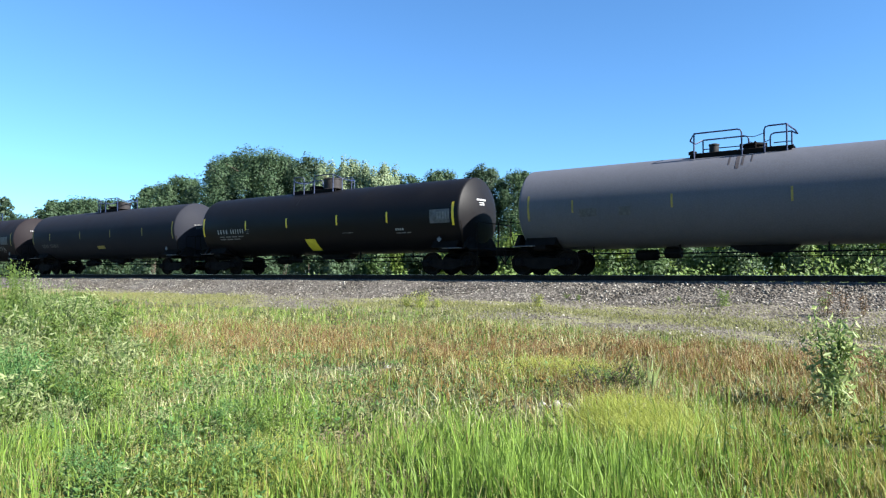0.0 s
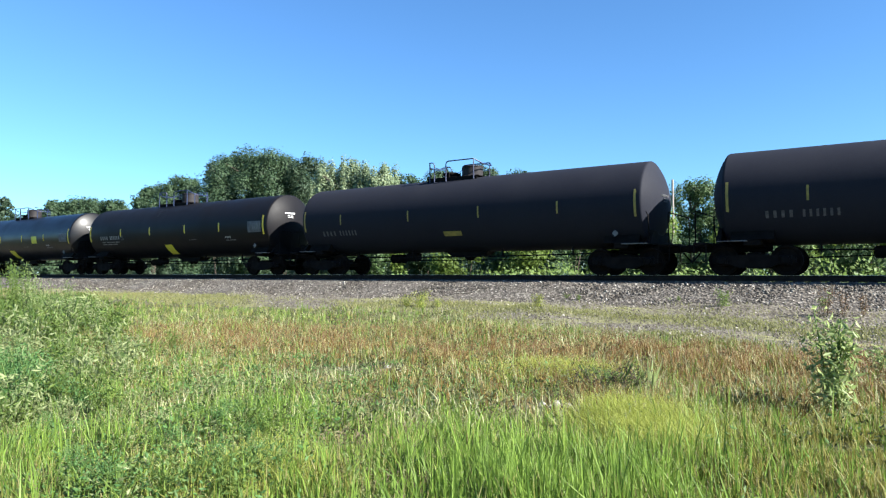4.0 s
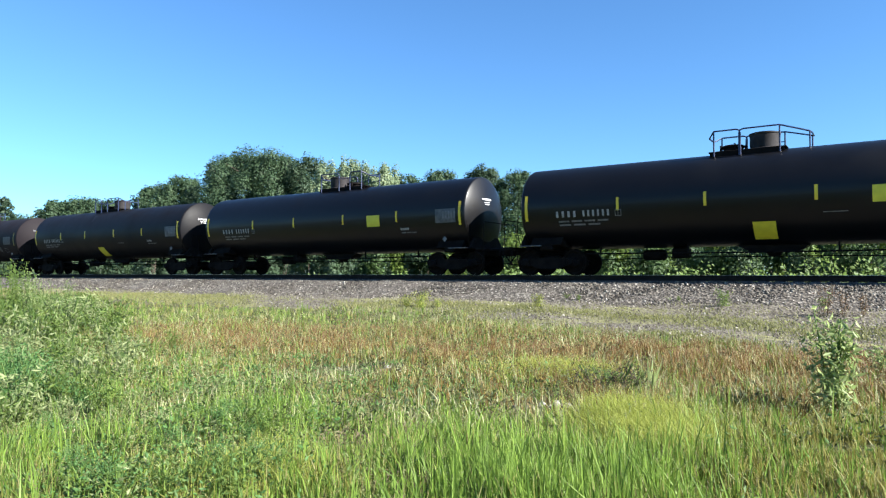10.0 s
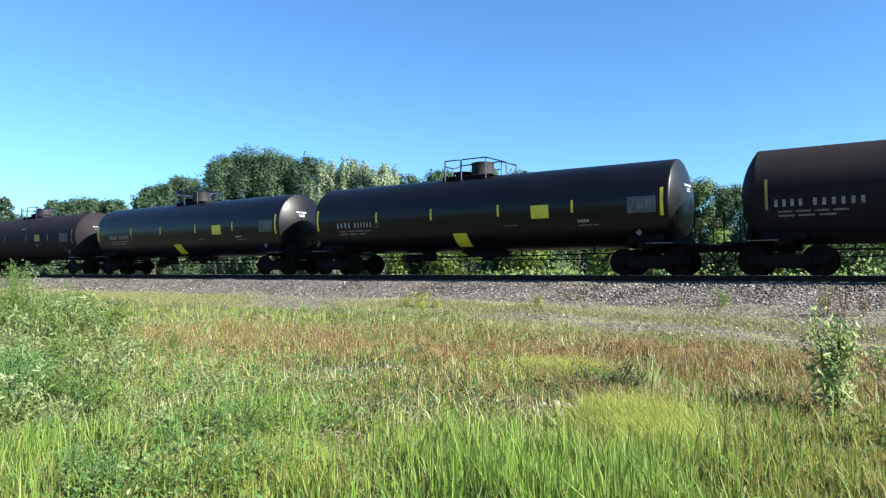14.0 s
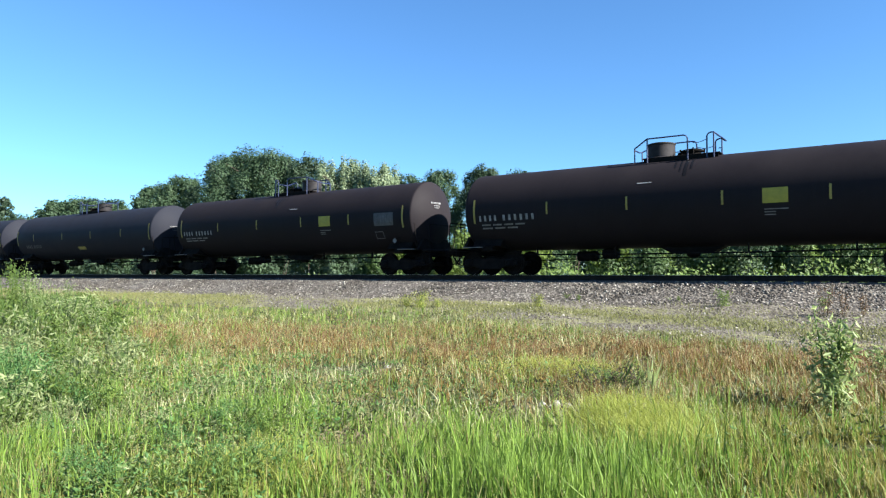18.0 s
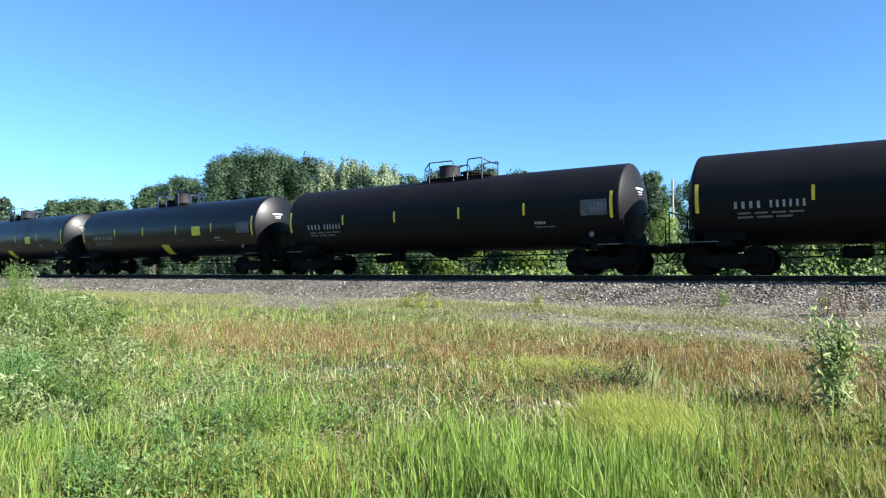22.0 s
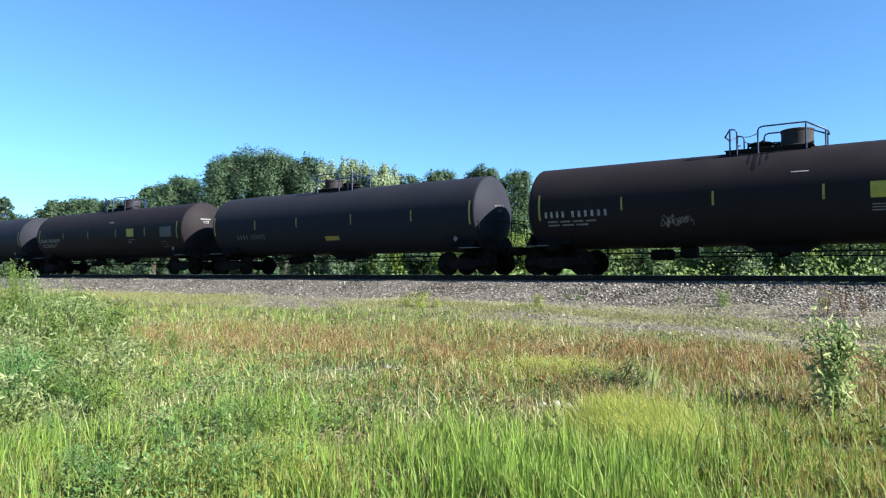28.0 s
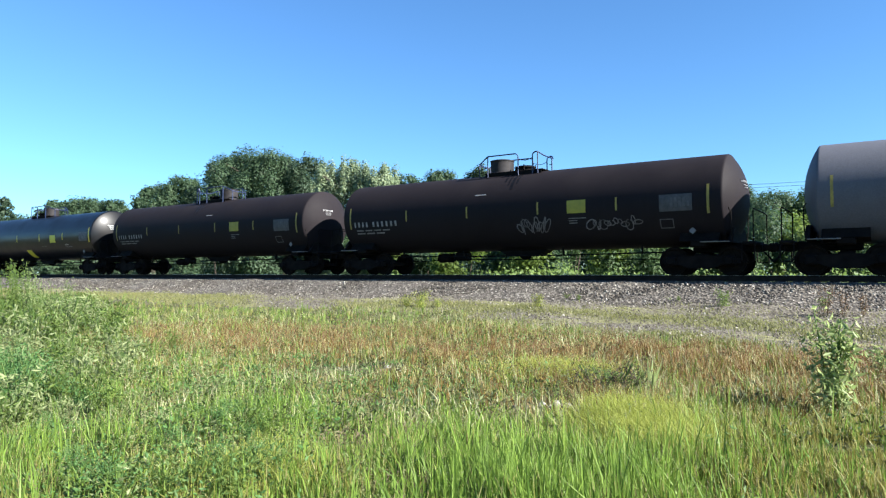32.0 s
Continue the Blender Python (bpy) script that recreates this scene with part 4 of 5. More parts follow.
def build_scrub():
    """Bushes close behind the track, low weeds along the far shoulder."""
    rng = np.random.default_rng(11)
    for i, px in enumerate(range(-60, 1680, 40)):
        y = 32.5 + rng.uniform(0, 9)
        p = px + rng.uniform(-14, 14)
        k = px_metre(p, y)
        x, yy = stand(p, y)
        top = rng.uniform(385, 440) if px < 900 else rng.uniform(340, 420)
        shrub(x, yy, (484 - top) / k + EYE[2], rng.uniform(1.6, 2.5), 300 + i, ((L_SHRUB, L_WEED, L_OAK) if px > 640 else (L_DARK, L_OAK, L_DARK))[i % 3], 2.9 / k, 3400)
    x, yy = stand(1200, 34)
    shrub(x, yy, 2.7, 2.2, 391, L_SHRUB, 0.08, 3400)
    n = 36000
    x = -170 + 190 * rng.random(n)
    y = rng.uniform(46, 50, n)
    hgt = 3.6 + 1.4 * patch_noise(x, y, 0.35, 18)
    z = ground_z(x, y) + hgt * rng.random(n) ** 0.8
    v, f = leaf_cards(np.stack([x, y, z], 1), np.tile([0.3, -0.5, 0.6], (n, 1)), 0.2, rng, 0.8)
    tagged(new("thicket", bulk("thicket", v, f, L_DARK)), "dark green thicket under the trees", "thicket", kind="stuff")
    n = 46000
    x = -70 + 78 * rng.random(n)
    y = 27.2 + 5.5 * rng.random(n) ** 1.2
    hgt = rng.uniform(0.7, 1.5, n) * (0.85 + 0.75 * patch_noise(x, y, 1.5, 8).clip(-0.7, 1)) * np.interp(y, [27, 29, 33], [0.5, 1.0, 1.35])
    hgt = hgt * np.interp(x, [-32, -22], [0.4, 1.0]) * (0.72 + 0.55 * patch_noise(x, y, 0.45, 28)).clip(0.3, 1.25)
    z = ground_z(x, y) + hgt * rng.random(n) ** 0.5
    v, f = leaf_cards(np.stack([x, y, z], 1), np.tile([0.6, -0.2, 0.7], (n, 1)), 0.085, rng, 0.6)
    tagged(new("shoulder_weeds", bulk("shoulder_weeds", v, f, L_SHOULDER)), "bright green weeds along the far shoulder", "weeds", kind="stuff")


def build_poles():
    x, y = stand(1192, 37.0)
    z = float(ground_z(x, y))
    pole = Shape()
    pole.lathe(2, (0, 0, 0), [(-0.3, 0.08), (0, 0.075), (2.5, 0.075), (6.45, 0.06), (6.5, 0.045)], 12)
    ob = thing("marker_pole", pole, M_POLE, "pale weathered wooden pole beyond the rails", "pole", pose(x, y, z))
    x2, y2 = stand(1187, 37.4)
    dark = Shape()
    dark.lathe(2, (0, 0, 0), [(-0.3, 0.07), (0, 0.065), (4.3, 0.055), (4.35, 0.04)], 10)
    thing("steel_post", dark, M_DARKPOLE, "dark rusty post beside a pale pole", "post", pose(x2, y2, float(ground_z(x2, y2))))
    for k, h in enumerate((6.75, 6.6)):
        w = Shape()
        w.pipe([(-14 + 6 * i, 44 + 0.4 * k, h + 0.25 * ((i - 4) / 4) ** 2) for i in range(9)], 0.010, 5)
        thing("overhead_wire", w, M_IRON, "thin dark overhead wire before the trees", "wire")


def blades(name, x, y, h, width, lean, material, label, seed, category="grass", sway=None):
    """Bent grass blades: three triangles each."""
    rng = np.random.default_rng(seed)
    n = len(x)
    z = ground_z(x, y)
    a = rng.uniform(0, 2 * math.pi, n)
    la = rng.normal(2.6, 1.6, n) if sway is None else sway + rng.normal(0, 0.5, n)
    d = np.stack([np.cos(a), np.sin(a)], 1)
    l = np.stack([np.cos(la), np.sin(la)], 1) * (lean * h * rng.gamma(1.3, 0.75, n).clip(0, 3.2))[:, None]
    w = width * rng.uniform(0.6, 1.4, n)
    base = np.stack([x, y, z - 0.02], 1)

    def at(side, up, k, bend):
        p = base.copy()
        p[:, :2] += d * (side * w * k)[:, None] + l * bend
        p[:, 2] += h * up
        return p
    v = np.stack([at(-0.5, 0, 1, 0), at(0.5, 0, 1, 0), at(-0.5, 0.55, 0.75, 0.35), at(0.5, 0.55, 0.75, 0.35), at(0, 0.97, 0, 1.0)], 1)
    f = np.array([(0, 1, 3), (0, 3, 2), (2, 3, 4)])
    f = (f[None] + 5 * np.arange(n)[:, None, None]).reshape(-1, 3)
    tagged(new(name, bulk(name, v.reshape(-1, 3), f, material)), label, category, kind="stuff")


def seed_heads(name, x, y, h, count, material, label, seed):
    """Small clusters of seeds at the tops of thin stalks."""
    rng = np.random.default_rng(seed)
    n = len(x)
    i = np.repeat(np.arange(n), count)
    step = np.tile(np.arange(count), n)
    reach = 0.35 * h * rng.normal(0, 1, n)
    turn = rng.uniform(0, 6.28, n)
    up = (h - 0.02 * step[:].reshape(n, count).T).T.ravel()
    c = np.stack([x[i] + (reach * np.cos(turn))[i] + rng.normal(0, 0.006, n * count), y[i] + (reach * np.sin(turn))[i] + rng.normal(0, 0.006, n * count), ground_z(x, y)[i] + up], 1)
    far = np.hypot(x, y)[i]
    v, f = leaf_cards(c, np.tile([0.5, -0.5, 0.3], (n * count, 1)), 0.005 + 0.0006 * far, rng, 0.8, 0.55)
    tagged(new(name, bulk(name, v, f, material)), label, "seed heads", kind="stuff")


def patch_noise(x, y, s, seed):
    r = np.random.default_rng(seed)
    out = np.zeros_like(x)
    for _ in range(7):
        k = r.normal(0, s, 2)
        out += np.sin(k[0] * x + k[1] * y + r.uniform(0, 6.28))
    return out / 4


def turf_edge(x):
    """Line where the meadow gives way to gravel."""
    return np.clip(13.8 - 0.33 * np.asarray(x, float), 11.0, 17.6)


def meadow_points(n, rng, near=3.3, far=36.0):
    """Random places in the wedge of meadow that the camera faces, denser close by."""
    u = near * (far / near) ** (rng.random(n) ** 0.9)
    l = u * rng.uniform(-0.74, 0.74, n)
    x, y = -0.5561 * u + 0.8311 * l, 0.8311 * u + 0.5561 * l
    ok = y < turf_edge(x) + 0.7 * patch_noise(x, y, 0.8, 77)
    return x[ok], y[ok]


def spot(x, y, cx, cy, r):
    return np.exp(-((x - cx) ** 2 + (y - cy) ** 2) / (r * r))


def sorrel_belt(x, y):
    """Where the rusty sorrel grows: a belt along the track that thins out to the west."""
    mid = 11.4 + 0.10 * (x + 6)
    belt = np.exp(-((y - mid) / 3.0) ** 2)
    return belt * np.interp(x, [-18, -14.5, -10, 2], [0.0, 0.3, 0.85, 1.0])


def build_meadow():
    rng = np.random.default_rng(21)
    # most blades stand in tufts that share a height, a lean and a kind
    tx, ty = meadow_points(58000, rng)
    per = rng.integers(4, 12, len(tx))
    tuft = np.repeat(np.arange(len(tx)), per)
    wide = np.repeat(rng.uniform(0.018, 0.05, len(tx)), per)
    x, y = tx[tuft] + rng.normal(0, 1, len(tuft)) * wide, ty[tuft] + rng.normal(0, 1, len(tuft)) * wide
    lx, ly = meadow_points(62000, rng)
    x, y = np.concatenate([x, lx]), np.concatenate([y, ly])
    grown = np.concatenate([(rng.lognormal(0.0, 0.32, len(tx)).clip(0.45, 1.9))[tuft], rng.uniform(0.35, 0.8, len(lx))])
    kin = np.concatenate([rng.random(len(tx))[tuft] + rng.normal(0, 0.06, len(tuft)), rng.random(len(lx))])
    sway = np.concatenate([rng.normal(2.6, 1.6, len(tx))[tuft], rng.normal(2.6, 1.6, len(lx))])
    clump = 1.1 * patch_noise(x, y, 9.0, 2) + 0.5 * patch_noise(x, y, 22.0, 3)
    leafy_bed = spot(x, y, -4.6, 3.0, 1.0) + 0.5 * spot(x, y, -6.5, 5.0, 1.8)
    ok = rng.random(len(x)) < (0.72 + 0.8 * clump) * (1 - 0.55 * leafy_bed.clip(0, 1))
    x, y, grown, kin, sway = x[ok], y[ok], grown[ok], kin[ok], sway[ok]
    red = sorrel_belt(x, y)
    bare = spot(x, y, -7.3, 7.7, 0.85) + spot(x, y, -6.7, 8.3, 0.6) + 1.3 * spot(x, y, -3.2, 7.1, 0.6) + 0.7 * spot(x, y, -2.87, 3.86, 0.25) + 0.7 * spot(x, y, -4.03, 4.53, 0.25) + 0.7 * spot(x, y, -4.05, 5.17, 0.3) + 0.6 * spot(x, y, -1.79, 4.5, 0.22) + 0.6 * spot(x, y, -5.26, 2.44, 0.22) + 0.8 * spot(x, y, -2.9, 8.15, 0.35)
    yellow = 1.2 * spot(x, y, -2.3, 6.85, 0.45) + 1.2 * spot(x, y, -1.8, 6.1, 0.42) + 1.1 * spot(x, y, -4.05, 9.15, 0.65) + 0.35 * spot(x, y, -3.9, 3.3, 0.4)
    lush = spot(x, y, -2.0, 4.5, 1.0) + 0.7 * spot(x, y, -5.2, 4.6, 0.6) + 0.1 * spot(x, y, -4.2, 4.9, 0.9) + 0.45 * spot(x, y, -5.5, 2.7, 0.6)
    west = np.clip((-x - 5) / 6, 0, 1)
    east = np.clip((x + 2.2) / 1.5, 0, 1)
    pn = patch_noise(x, y, 1.3, 1)
    dice = rng.random(len(x))
    keep = (dice > 0.5 * red) & (rng.random(len(x)) > bare * 1.1)
    tall = 0.42 + 0.7 * lush + 0.25 * pn.clip(-1, 1) + 0.2 * west
    tall = tall * (1 + 0.45 * patch_noise(x, y, 4.5, 6).clip(-1, 1.2)) * grown
    pick = kin + 0.18 * pn
    is_y = keep & (rng.random(len(x)) < yellow)
    rest = keep & ~is_y
    c1 = 0.34 + 0.5 * lush - 0.1 * west - 0.12 * east
    c2 = c1 + 0.34 + 0.12 * west - 0.34 * east
    c3 = c2 + 0.11 - 0.06 * np.clip(lush, 0, 1) - 0.05 * east
    g = rest & (pick < c1)
    blades("green_grass", x[g], y[g], rng.uniform(0.12, 0.42, g.sum()) * tall[g].clip(0.28, 1.6), 0.0085 + 0.0005 * y[g], 0.26, G_GREEN, "fresh green meadow grass", 31, sway=sway[g])
    g = rest & (pick >= c1) & (pick < c2)
    blades("cool_grass", x[g], y[g], rng.uniform(0.06, 0.2, g.sum()) * tall[g].clip(0.35, 1.2), 0.009 + 0.0007 * y[g], 0.6, G_BLUE, "cool green low meadow plants", 32, sway=sway[g])
    g = rest & (pick >= c2) & (pick < c3)
    blades("straw_grass", x[g], y[g], rng.uniform(0.12, 0.36, g.sum()) * tall[g].clip(0.5, 1.2), 0.004 + 0.0005 * y[g], 0.3, G_STRAW, "dry straw-coloured grass stalks", 33, sway=sway[g])
    g = rest & (pick >= c3)
    blades("olive_grass", x[g], y[g], rng.uniform(0.10, 0.28, g.sum()) * tall[g].clip(0.4, 1.2), 0.006 + 0.0006 * y[g], 0.35, G_OLIVE, "olive and brownish meadow grass", 35, sway=sway[g])
    fx, fy = np.repeat(x[is_y], 3) + rng.normal(0, 0.07, 3 * is_y.sum()), np.repeat(y[is_y], 3) + rng.normal(0, 0.07, 3 * is_y.sum())
    blades("yellow_grass", fx, fy, rng.uniform(0.14, 0.32, len(fx)), 0.003 + 0.0004 * fy, 0.8, G_YELLOW, "fine yellow-green tufted grass", 36)
    x, y = meadow_points(300000, rng, 7.0, 21.0)
    red = sorrel_belt(x, y) * (0.5 + 0.5 * patch_noise(x, y, 0.9, 4).clip(-0.7, 1) + 0.45 * patch_noise(x, y, 4.0, 5))
    bare = spot(x, y, -7.3, 7.7, 0.85) + spot(x, y, -6.7, 8.3, 0.6)
    g = (rng.random(len(x)) < red) & (rng.random(len(x)) > bare)
    mixed = g & (rng.random(len(x)) < 0.2)
    g = g & ~mixed
    blades("dry_stalks", x[mixed], y[mixed], rng.uniform(0.12, 0.3, mixed.sum()), 0.005 + 0.0005 * y[mixed], 0.3, G_STRAW, "pale dry seed stalks among the sorrel", 38, "weeds")
    blades("red_sorrel", x[g], y[g], rng.uniform(0.10, 0.28, g.sum()), 0.006 + 0.0005 * y[g], 0.35, G_RED, "rusty red seeding sorrel stalks", 34, "weeds")
    heads = rng.permutation(np.flatnonzero(g))[:9000]
    seed_heads("sorrel_seed_heads", x[heads], y[heads], rng.uniform(0.14, 0.32, len(heads)), 4, G_RUST, "small rusty seed heads on sorrel stalks", 41)
    x, y = meadow_points(60000, rng, 4.2, 22.0)
    drift = rng.random(len(x)) < 0.22 + 0.3 * patch_noise(x, y, 1.6, 23) + 0.25 * np.clip((-x - 4) / 6, 0, 1)
    x, y = x[drift], y[drift]
    some = rng.random(len(x)) < 0.6
    seed_heads("pale_seed_heads", x[some], y[some], rng.uniform(0.10, 0.30, some.sum()), 3, G_CLOVER, "pale grass seed heads in the meadow", 42)
    seed_heads("dry_seed_heads", x[~some], y[~some], rng.uniform(0.06, 0.26, (~some).sum()), 3, L_DRY, "dry brown seed heads in the meadow", 43)
    x, y = meadow_points(30000, rng, 6.5, 24.0)
    g = rng.random(len(x)) < 0.24 + 0.28 * patch_noise(x, y, 2.2, 24)
    blades("bleached_stalks", x[g], y[g], rng.uniform(0.10, 0.30, g.sum()), 0.007 + 0.0008 * y[g], 0.45, G_BLEACHED, "bleached dry stalks standing in the meadow", 44)
    x, y = meadow_points(26000, rng, 5.5, 24.0)
    g = rng.random(len(x)) < (0.26 + 0.45 * patch_noise(x, y, 3.2, 25)) * np.interp(x, [-3, -1.5], [1, 0.35])
    x, y = np.repeat(x[g], 3) + rng.normal(0, 0.03, 3 * g.sum()), np.repeat(y[g], 3) + rng.normal(0, 0.03, 3 * g.sum())
    v, f = leaf_cards(np.stack([x, y, ground_z(x, y) + rng.uniform(0.03, 0.17, len(x))], 1), np.tile([0.2, -0.3, 0.7], (len(x), 1)), 0.016 + 0.0011 * y, rng, 0.7, 0.8)
    tagged(new("dark_herbs", bulk("dark_herbs", v, f, L_DUSK)), "dark green low herbs among the grass", "weeds", kind="stuff")
    # the same meadow goes on round and behind the camera
    n = 70000
    x, y = rng.uniform(-32, 26, n), rng.uniform(-24, 17, n)
    u, l = -0.5561 * x + 0.8311 * y, 0.8311 * x + 0.5561 * y
    ok = ~((u > 3.3) & (np.abs(l) < 0.74 * u)) & (np.hypot(x, y) > 1.2)
    blades("outer_meadow_grass", x[ok], y[ok], rng.uniform(0.08, 0.24, ok.sum()), 0.03, 0.5, G_GREEN, "rough green meadow grass", 39)
    # low leafy herbs between the grasses
    x, y = meadow_points(120000, rng, 3.3, 16.0)
    herb = np.clip((-x - 3.2) / 3.5, 0.03, 1) * (0.5 + 0.5 * patch_noise(x, y, 2.0, 14)) + 0.6 * spot(x, y, -4.5, 3.1, 0.9)
    g = (rng.random(len(x)) < herb) & (rng.random(len(x)) > sorrel_belt(x, y) * 0.8)
    x, y = x[g], y[g]
    hz = ground_z(x, y) + rng.uniform(0.02, 0.2, len(x)) * (0.8 + 0.6 * patch_noise(x, y, 5.0, 15).clip(-0.7, 1))
    part_of = rng.random(len(x)) + 0.25 * patch_noise(x, y, 3.0, 16)
    for on, m, nm, lb in ((part_of < 0.30, L_TEAL, "meadow_herbs", "low cool green leafy meadow herbs"), ((part_of >= 0.30) & (part_of < 0.92), L_HERB, "leafy_herbs", "low bright green leafy meadow herbs"), (part_of >= 0.92, G_CLOVER, "pale_herbs", "pale small-leaved meadow herbs")):
        v, f = leaf_cards(np.stack([x, y, hz], 1)[on], np.tile([0.1, -0.2, 0.8], (on.sum(), 1)), 0.021 + 0.0013 * y[on], rng, 0.8, 0.6)
        tagged(new(nm, bulk(nm, v, f, m)), lb, "weeds", kind="stuff")
    # low weeds on the gravel
    n = 300000
    x = -46 + 48 * rng.random(n)
    y = rng.uniform(11.5, 20.9, n)
    strip = 2.4 * np.exp(-((y - np.clip(17.1 - 0.157 * x, 17, 18.9)) / 0.55) ** 2) + 0.9 * np.exp(-((y - turf_edge(x) - 0.3) / 0.5) ** 2) + 0.12
    on = (y > turf_edge(x) - 0.8) & (rng.random(n) < strip * (0.5 + 0.6 * patch_noise(x, y, 0.7, 9)).clip(0.05, 1))
    blades("gravel_weeds", x[on], y[on], rng.uniform(0.03, 0.13, on.sum()), 0.018, 0.9, G_PALE, "low yellow-green weeds on the gravel", 37, "weeds")
    # dead litter in small gaps of the turf
    spots = ((-4.03, 4.53, 0.2), (-4.05, 5.17, 0.28), (-2.87, 3.86, 0.16), (-1.79, 4.5, 0.16), (-5.26, 2.44, 0.2), (-3.5, 6.3, 0.25), (-6.3, 6.4, 0.3), (-5.1, 6.0, 0.2))
    i = rng.integers(0, len(spots), 2600)
    c = np.array(spots)[i]
    x, y = c[:, 0] + rng.normal(0, 1, len(i)) * c[:, 2], c[:, 1] + rng.normal(0, 1, len(i)) * c[:, 2]
    v, f = leaf_cards(np.stack([x, y, ground_z(x, y) + rng.uniform(0.02, 0.11, len(i))], 1), np.tile([0.1, -0.2, 0.9], (len(i), 1)), 0.022, rng, 0.7, 0.35)
    tagged(new("dry_litter", bulk("dry_litter", v, f, L_DRY)), "dry brown dead litter between the grass tufts", "litter", kind="stuff")
    # pebbles where the turf is worn through
    n = 240
    a = rng.integers(0, 4, n)
    cx, cy = np.array([-7.5, -6.8, -3.2, -7.2])[a], np.array([7.4, 8.3, 7.15, 7.9])[a]
    r = np.array([0.6, 0.5, 0.3, 0.7])[a]
    px, py = cx + rng.normal(0, 0.9, n) * r, cy + rng.normal(0, 0.9, n) * r
    scatter_stones("worn_patch_pebbles", np.stack([px, py, ground_z(px, py) + 0.01], 1), 0.022, 12, M_STONES, "pale pebbles on worn bare ground")


def tall_weed(name, label, h, spread, stems, count, leaf, leaves, seed, slim=0.5):
    """An upright many-stemmed weed: stems and leaves."""
    rng = np.random.default_rng(seed)
    ob = new(name)
    tagged(ob, label, "weed")
    cs, ns = [], []
    for k in range(stems):
        a = rng.uniform(0, 6.28)
        top = Vector((spread * math.cos(a) * rng.uniform(0.3, 1), spread * math.sin(a) * rng.uniform(0.3, 1), h * rng.uniform(0.65, 1)))
        foot = Vector((top.x * 0.25, top.y * 0.25, -0.05))
        mid = foot.lerp(top, 0.55) + Vector((-top.x * 0.12, -top.y * 0.12, 0.04 * h))
        st = Shape()
        st.pipe([foot, mid, top], 0.006, 4)
        part("stem", st, L_DRY if name == "dock_weed" else L_HERB, ob)
        m = count // stems
        t = rng.uniform(0.12, 1.0, m)
        base = np.array(foot)[None] * (1 - t)[:, None] + np.array(top)[None] * t[:, None]
        off = rng.normal(0, 1, (m, 3)) * np.array([1, 1, 0.6]) * (spread * 0.16 + leaf)
        cs.append(base + off)
        ns.append(off + np.array([0, 0, 0.05]))
    c = np.concatenate(cs)
    c[:, 2] = np.abs(c[:, 2])
    v, f = leaf_cards(c, np.concatenate(ns) * 6, leaf, rng, 0.6, slim)
    part("leaves", bulk("leaves", v, f, leaves), leaves, ob)
    return ob


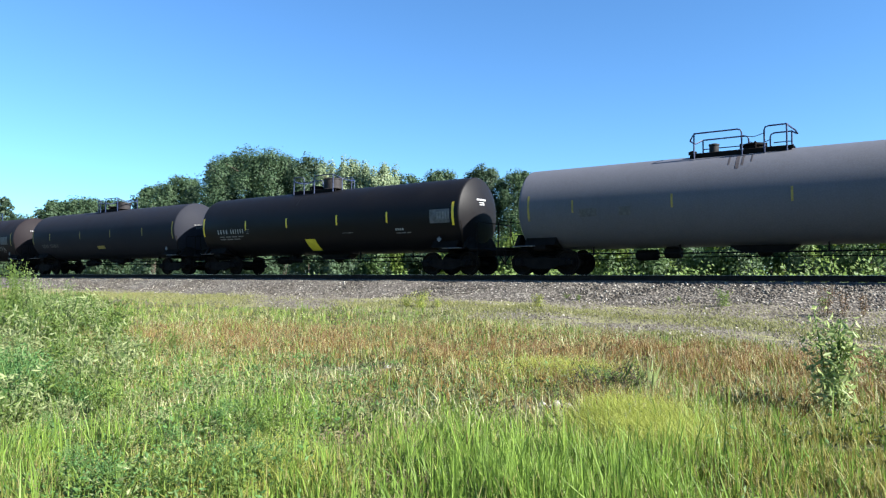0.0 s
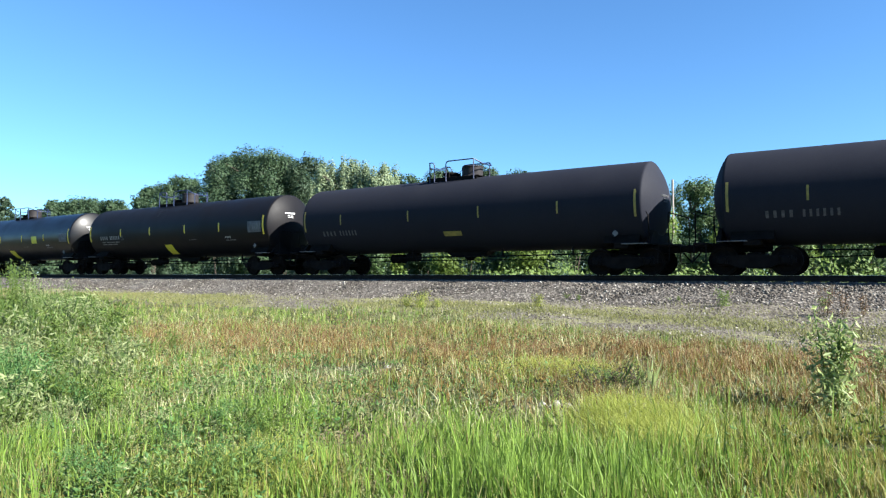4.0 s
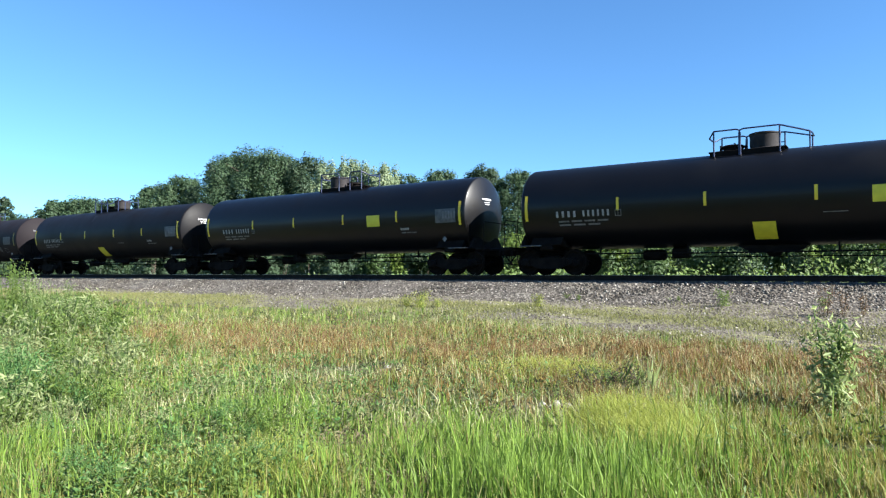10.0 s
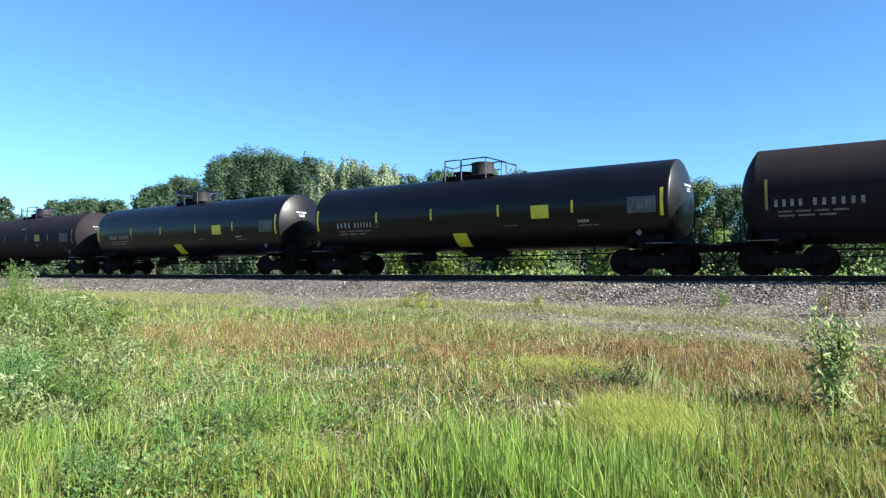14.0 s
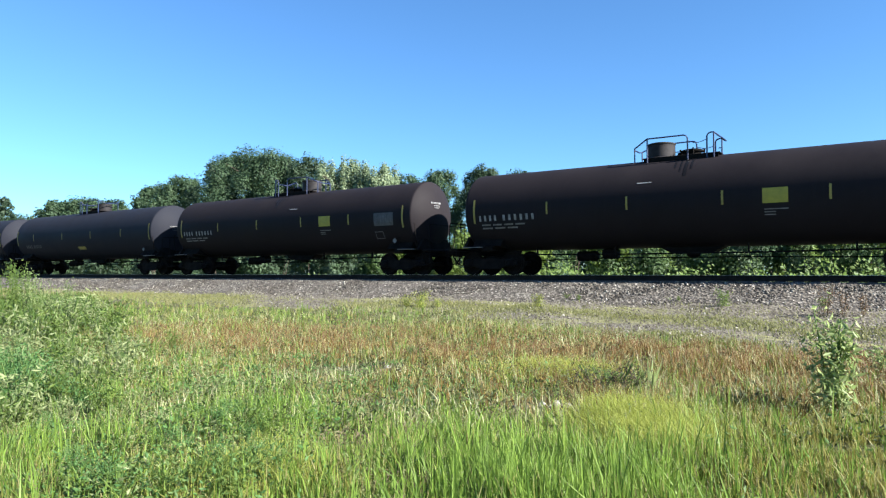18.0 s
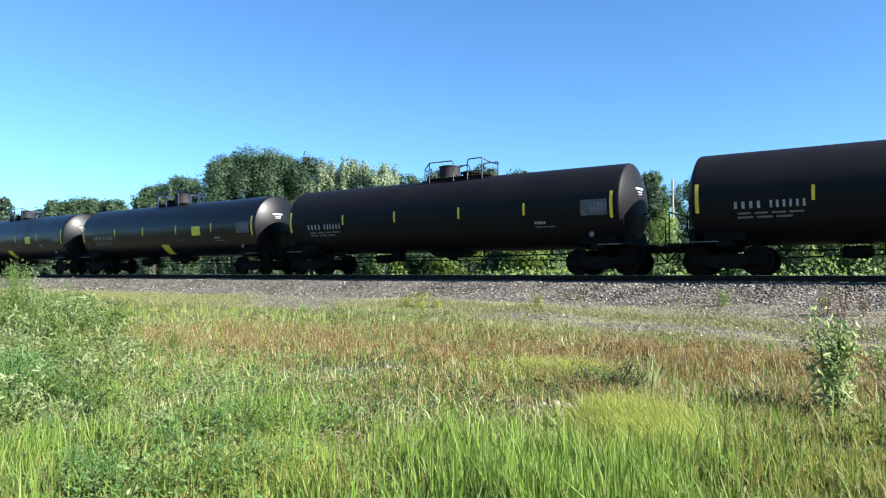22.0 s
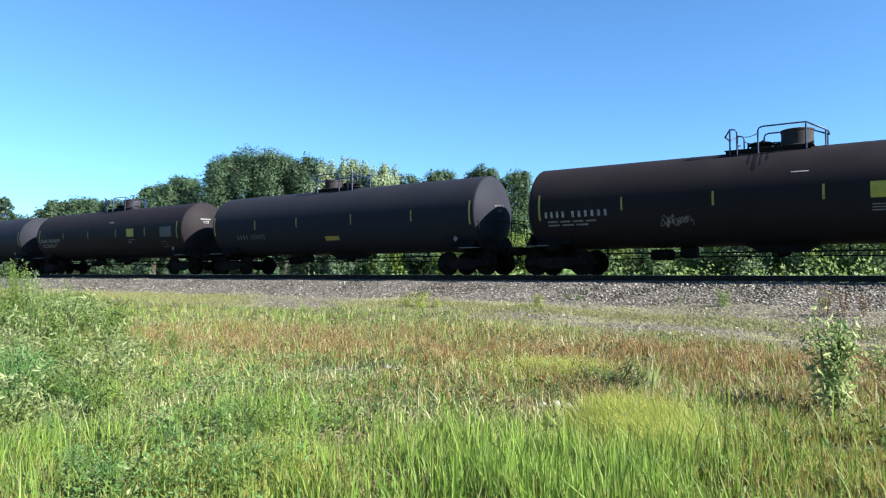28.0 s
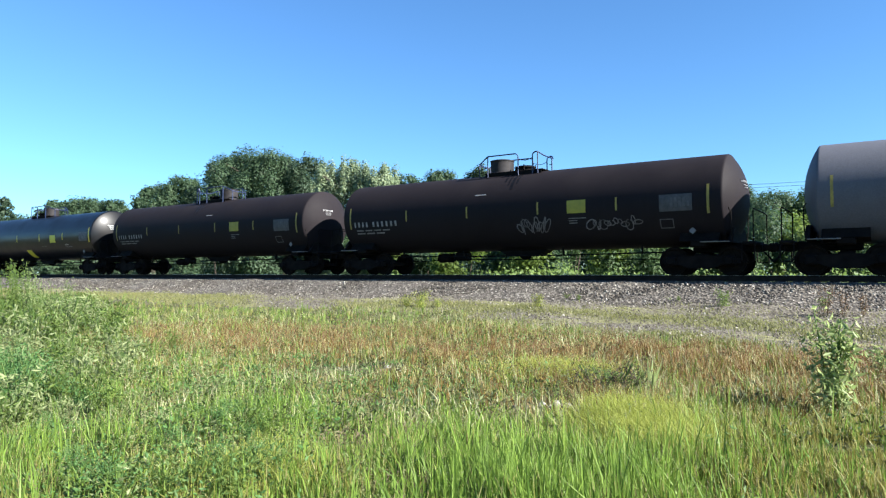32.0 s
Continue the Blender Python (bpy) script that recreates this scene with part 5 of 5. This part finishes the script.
def build_weeds():
    rng = np.random.default_rng(61)
    pale = [tall_weed("sweet_clover", "tall whitish-green weed in the meadow grass", 0.62, 0.26, 6, 230, 0.042, G_CLOVER, 70 + i, 0.42) for i in range(3)]
    green = [tall_weed("meadow_weed", "leafy bright green weed in the meadow", 0.5, 0.24, 6, 330, 0.030, L_WEED, 80 + i) for i in range(2)]
    teal = [tall_weed("goosefoot_weed", "dense blue-green bushy weed in the meadow", 0.6, 0.3, 7, 700, 0.022, L_TEAL, 90 + i) for i in range(2)]
    used = set()

    def plant(proto, x, y, k):
        m = pose(x, y, float(ground_z(x, y)), 0, 0, rng.uniform(0, 360)) @ Matrix.Scale(k, 4)
        if proto not in used:
            used.add(proto)
            proto.matrix_basis = m
            return
        ob = copy_thing(proto, pose(x, y, float(ground_z(x, y)), 0, 0, rng.uniform(0, 360)))
        ob.scale = (k, k, k)
    for i in range(62):
        x = -6.6 - 8.0 * rng.random() ** 1.3
        y = -0.47 * x + rng.normal(0.3, 0.75)
        plant(pale[i % 3] if rng.random() < 0.5 else green[i % 2], x, y, rng.uniform(0.5, 1.2))
    for i in range(60):
        x = rng.uniform(-27, -13)
        y = -0.47 * x + rng.uniform(-1.0, 1.7)
        plant(green[i % 2] if i % 3 else pale[i % 3], x, y, rng.uniform(1.0, 1.9))
    for i in range(26):
        a, b = rng.uniform(3.9, 6.3), rng.uniform(-0.58, -0.24)
        plant((green[0], teal[0], green[1], green[0])[i % 4], -0.5561 * a + 0.8311 * a * b, 0.8311 * a + 0.5561 * a * b, rng.uniform(0.35, 0.62))
    for i in range(30):
        plant(teal[i % 2], -8.75 + rng.normal(0, 0.6), 3.55 + rng.normal(0, 0.3), rng.uniform(0.7, 1.25))
    for x, y, k in ((-4.9, 3.4, 0.5), (-4.2, 3.2, 0.55), (-4.6, 3.9, 0.4), (-5.2, 4.2, 0.5), (-3.9, 3.7, 0.4), (-3.1, 8.6, 0.5), (-3.3, 8.75, 0.45), (-7.1, 9.6, 0.45), (-2.9, 8.7, 0.4)):
        plant(teal[0], x, y, k)
    sap = tall_weed("cottonwood_sapling", "slender green sapling standing in the meadow", 1.2, 0.21, 8, 760, 0.050, L_COTTON, 99, 0.5)
    sap.location = (-0.59, 8.47, float(ground_z(-0.59, 8.47)))
    sap2 = tall_weed("cottonwood_sapling", "small leafy sapling at the meadow's edge", 0.6, 0.22, 6, 420, 0.035, L_COTTON, 98)
    sap2.location = (-0.1, 11.3, float(ground_z(-0.1, 11.3)))
    for i, (x, y, k) in enumerate(((-20.4, 9.0, 1.0), (-19.6, 8.9, 0.85), (-21.5, 9.3, 1.05), (-18.6, 8.7, 0.8), (-20.0, 8.6, 0.9), (-17.6, 8.8, 0.7))):
        sp = tall_weed("mullein_spire", "tall thin weed spires rising above the meadow", 1.95 * k, 0.35, 7, 620, 0.034, L_SAPLING if i % 2 else L_WEED, 110 + i)
        sp.location = (x, y, float(ground_z(x, y)))
    for x, y, k in ((-8.9, 20.6, 0.55), (-9.6, 20.7, 0.4), (-8.4, 20.4, 0.45), (-18.3, 21.2, 0.5), (-5.3, 20.5, 0.4), (-5.6, 20.6, 0.35), (-1.5, 20.3, 0.7), (0.4, 19.6, 0.8), (-12.4, 20.8, 0.3)):
        plant(green[0], x, y, k)
    gold = tall_weed("golden_weed", "bushy yellow-green weed on the gravel", 0.6, 0.38, 9, 620, 0.03, G_YELLOW, 96, 0.45)
    for x, y, k in ((-13.3, 18.4, 1.0), (-13.9, 18.5, 0.7), (-9.1, 18.9, 0.7), (-12.6, 18.6, 0.55)):
        plant(gold, x, y, k)
    plant(green[1], -3.9, 20.0, 1.0)
    dock = tall_weed("dock_weed", "tall rusty brown dock gone to seed", 0.8, 0.26, 7, 420, 0.022, G_RUST, 97, 0.5)
    for x, y, k in ((-1.4, 19.1, 1.0), (-1.0, 19.0, 0.8), (-0.6, 19.3, 0.7)):
        plant(dock, x, y, k)
    dead = tall_weed("dead_weed", "dark dry clump of dead weed stalks", 0.34, 0.3, 10, 420, 0.022, L_DEAD, 95, 0.35)
    for x, y, k in ((-2.9, 8.15, 1.3), (-3.12, 8.1, 1.1), (-2.72, 8.2, 1.0), (-3.3, 7.3, 0.5), (-3.05, 7.25, 0.45), (-7.1, 9.65, 0.8), (-1.45, 4.7, 0.5), (-3.3, 3.75, 0.5)):
        plant(dead, x, y, k)
    tuft = new("broad_grass_tuft")
    tagged(tuft, "upright tuft of broad pale green blades", "grass tuft")
    tuft.location = (-2.55, 8.45, float(ground_z(-2.55, 8.45)))
    for i in range(24):
        a, r, h = rng.uniform(0, 6.28), rng.uniform(0, 0.12), rng.uniform(0.3, 0.5)
        bx, by, lx, ly = r * math.cos(a), r * math.sin(a), 0.25 * h * math.cos(a), 0.25 * h * math.sin(a)
        q = rng.uniform(0, 3.14)
        wx, wy = 0.014 * math.cos(q), 0.014 * math.sin(q)
        bl = Shape()
        bl.loft([[(bx - wx * k + lx * t * t, by - wy * k + ly * t * t, h * t), (bx + wx * k + lx * t * t, by + wy * k + ly * t * t, h * t)] for t, k in ((-0.05, 0.8), (0.35, 1), (0.7, 0.8), (1, 0.1))], closed=False)
        part("blade", bl, L_COTTON, tuft)
    for i, (x, y, r) in enumerate(((-3.22, 7.16, 0.055), (-3.05, 7.08, 0.05), (-3.36, 7.06, 0.045), (-7.55, 7.0, 0.05), (-7.35, 7.15, 0.06), (-7.7, 7.2, 0.04), (-6.75, 8.5, 0.05), (-6.4, 8.3, 0.045), (-2.7, 7.7, 0.04), (-5.0, 7.9, 0.04))):
        rk = Shape()
        rg = random.Random(i)
        rk.lathe(2, (0, 0, 0), [(-0.5 * r, 0.5 * r), (-0.2 * r, r), (0.35 * r, 0.85 * r), (0.65 * r, 0.4 * r), (0.7 * r, 0.05 * r)], 9)
        rk.v = [(p[0] * rg.uniform(0.8, 1.25), p[1] * rg.uniform(0.8, 1.25), p[2] * rg.uniform(0.85, 1.15)) for p in rk.v]
        thing("rock", rk, M_ROCK, "small pale rock on worn meadow ground", "rock", pose(x, y, float(ground_z(x, y)) + 0.25 * r, 0, 0, 40 * i), "rocks in the meadow", smooth=25)


build_ground()
build_track()
build_stones()
build_train()
build_trees()
build_scrub()
build_poles()
build_meadow()
build_weeds()
motions()
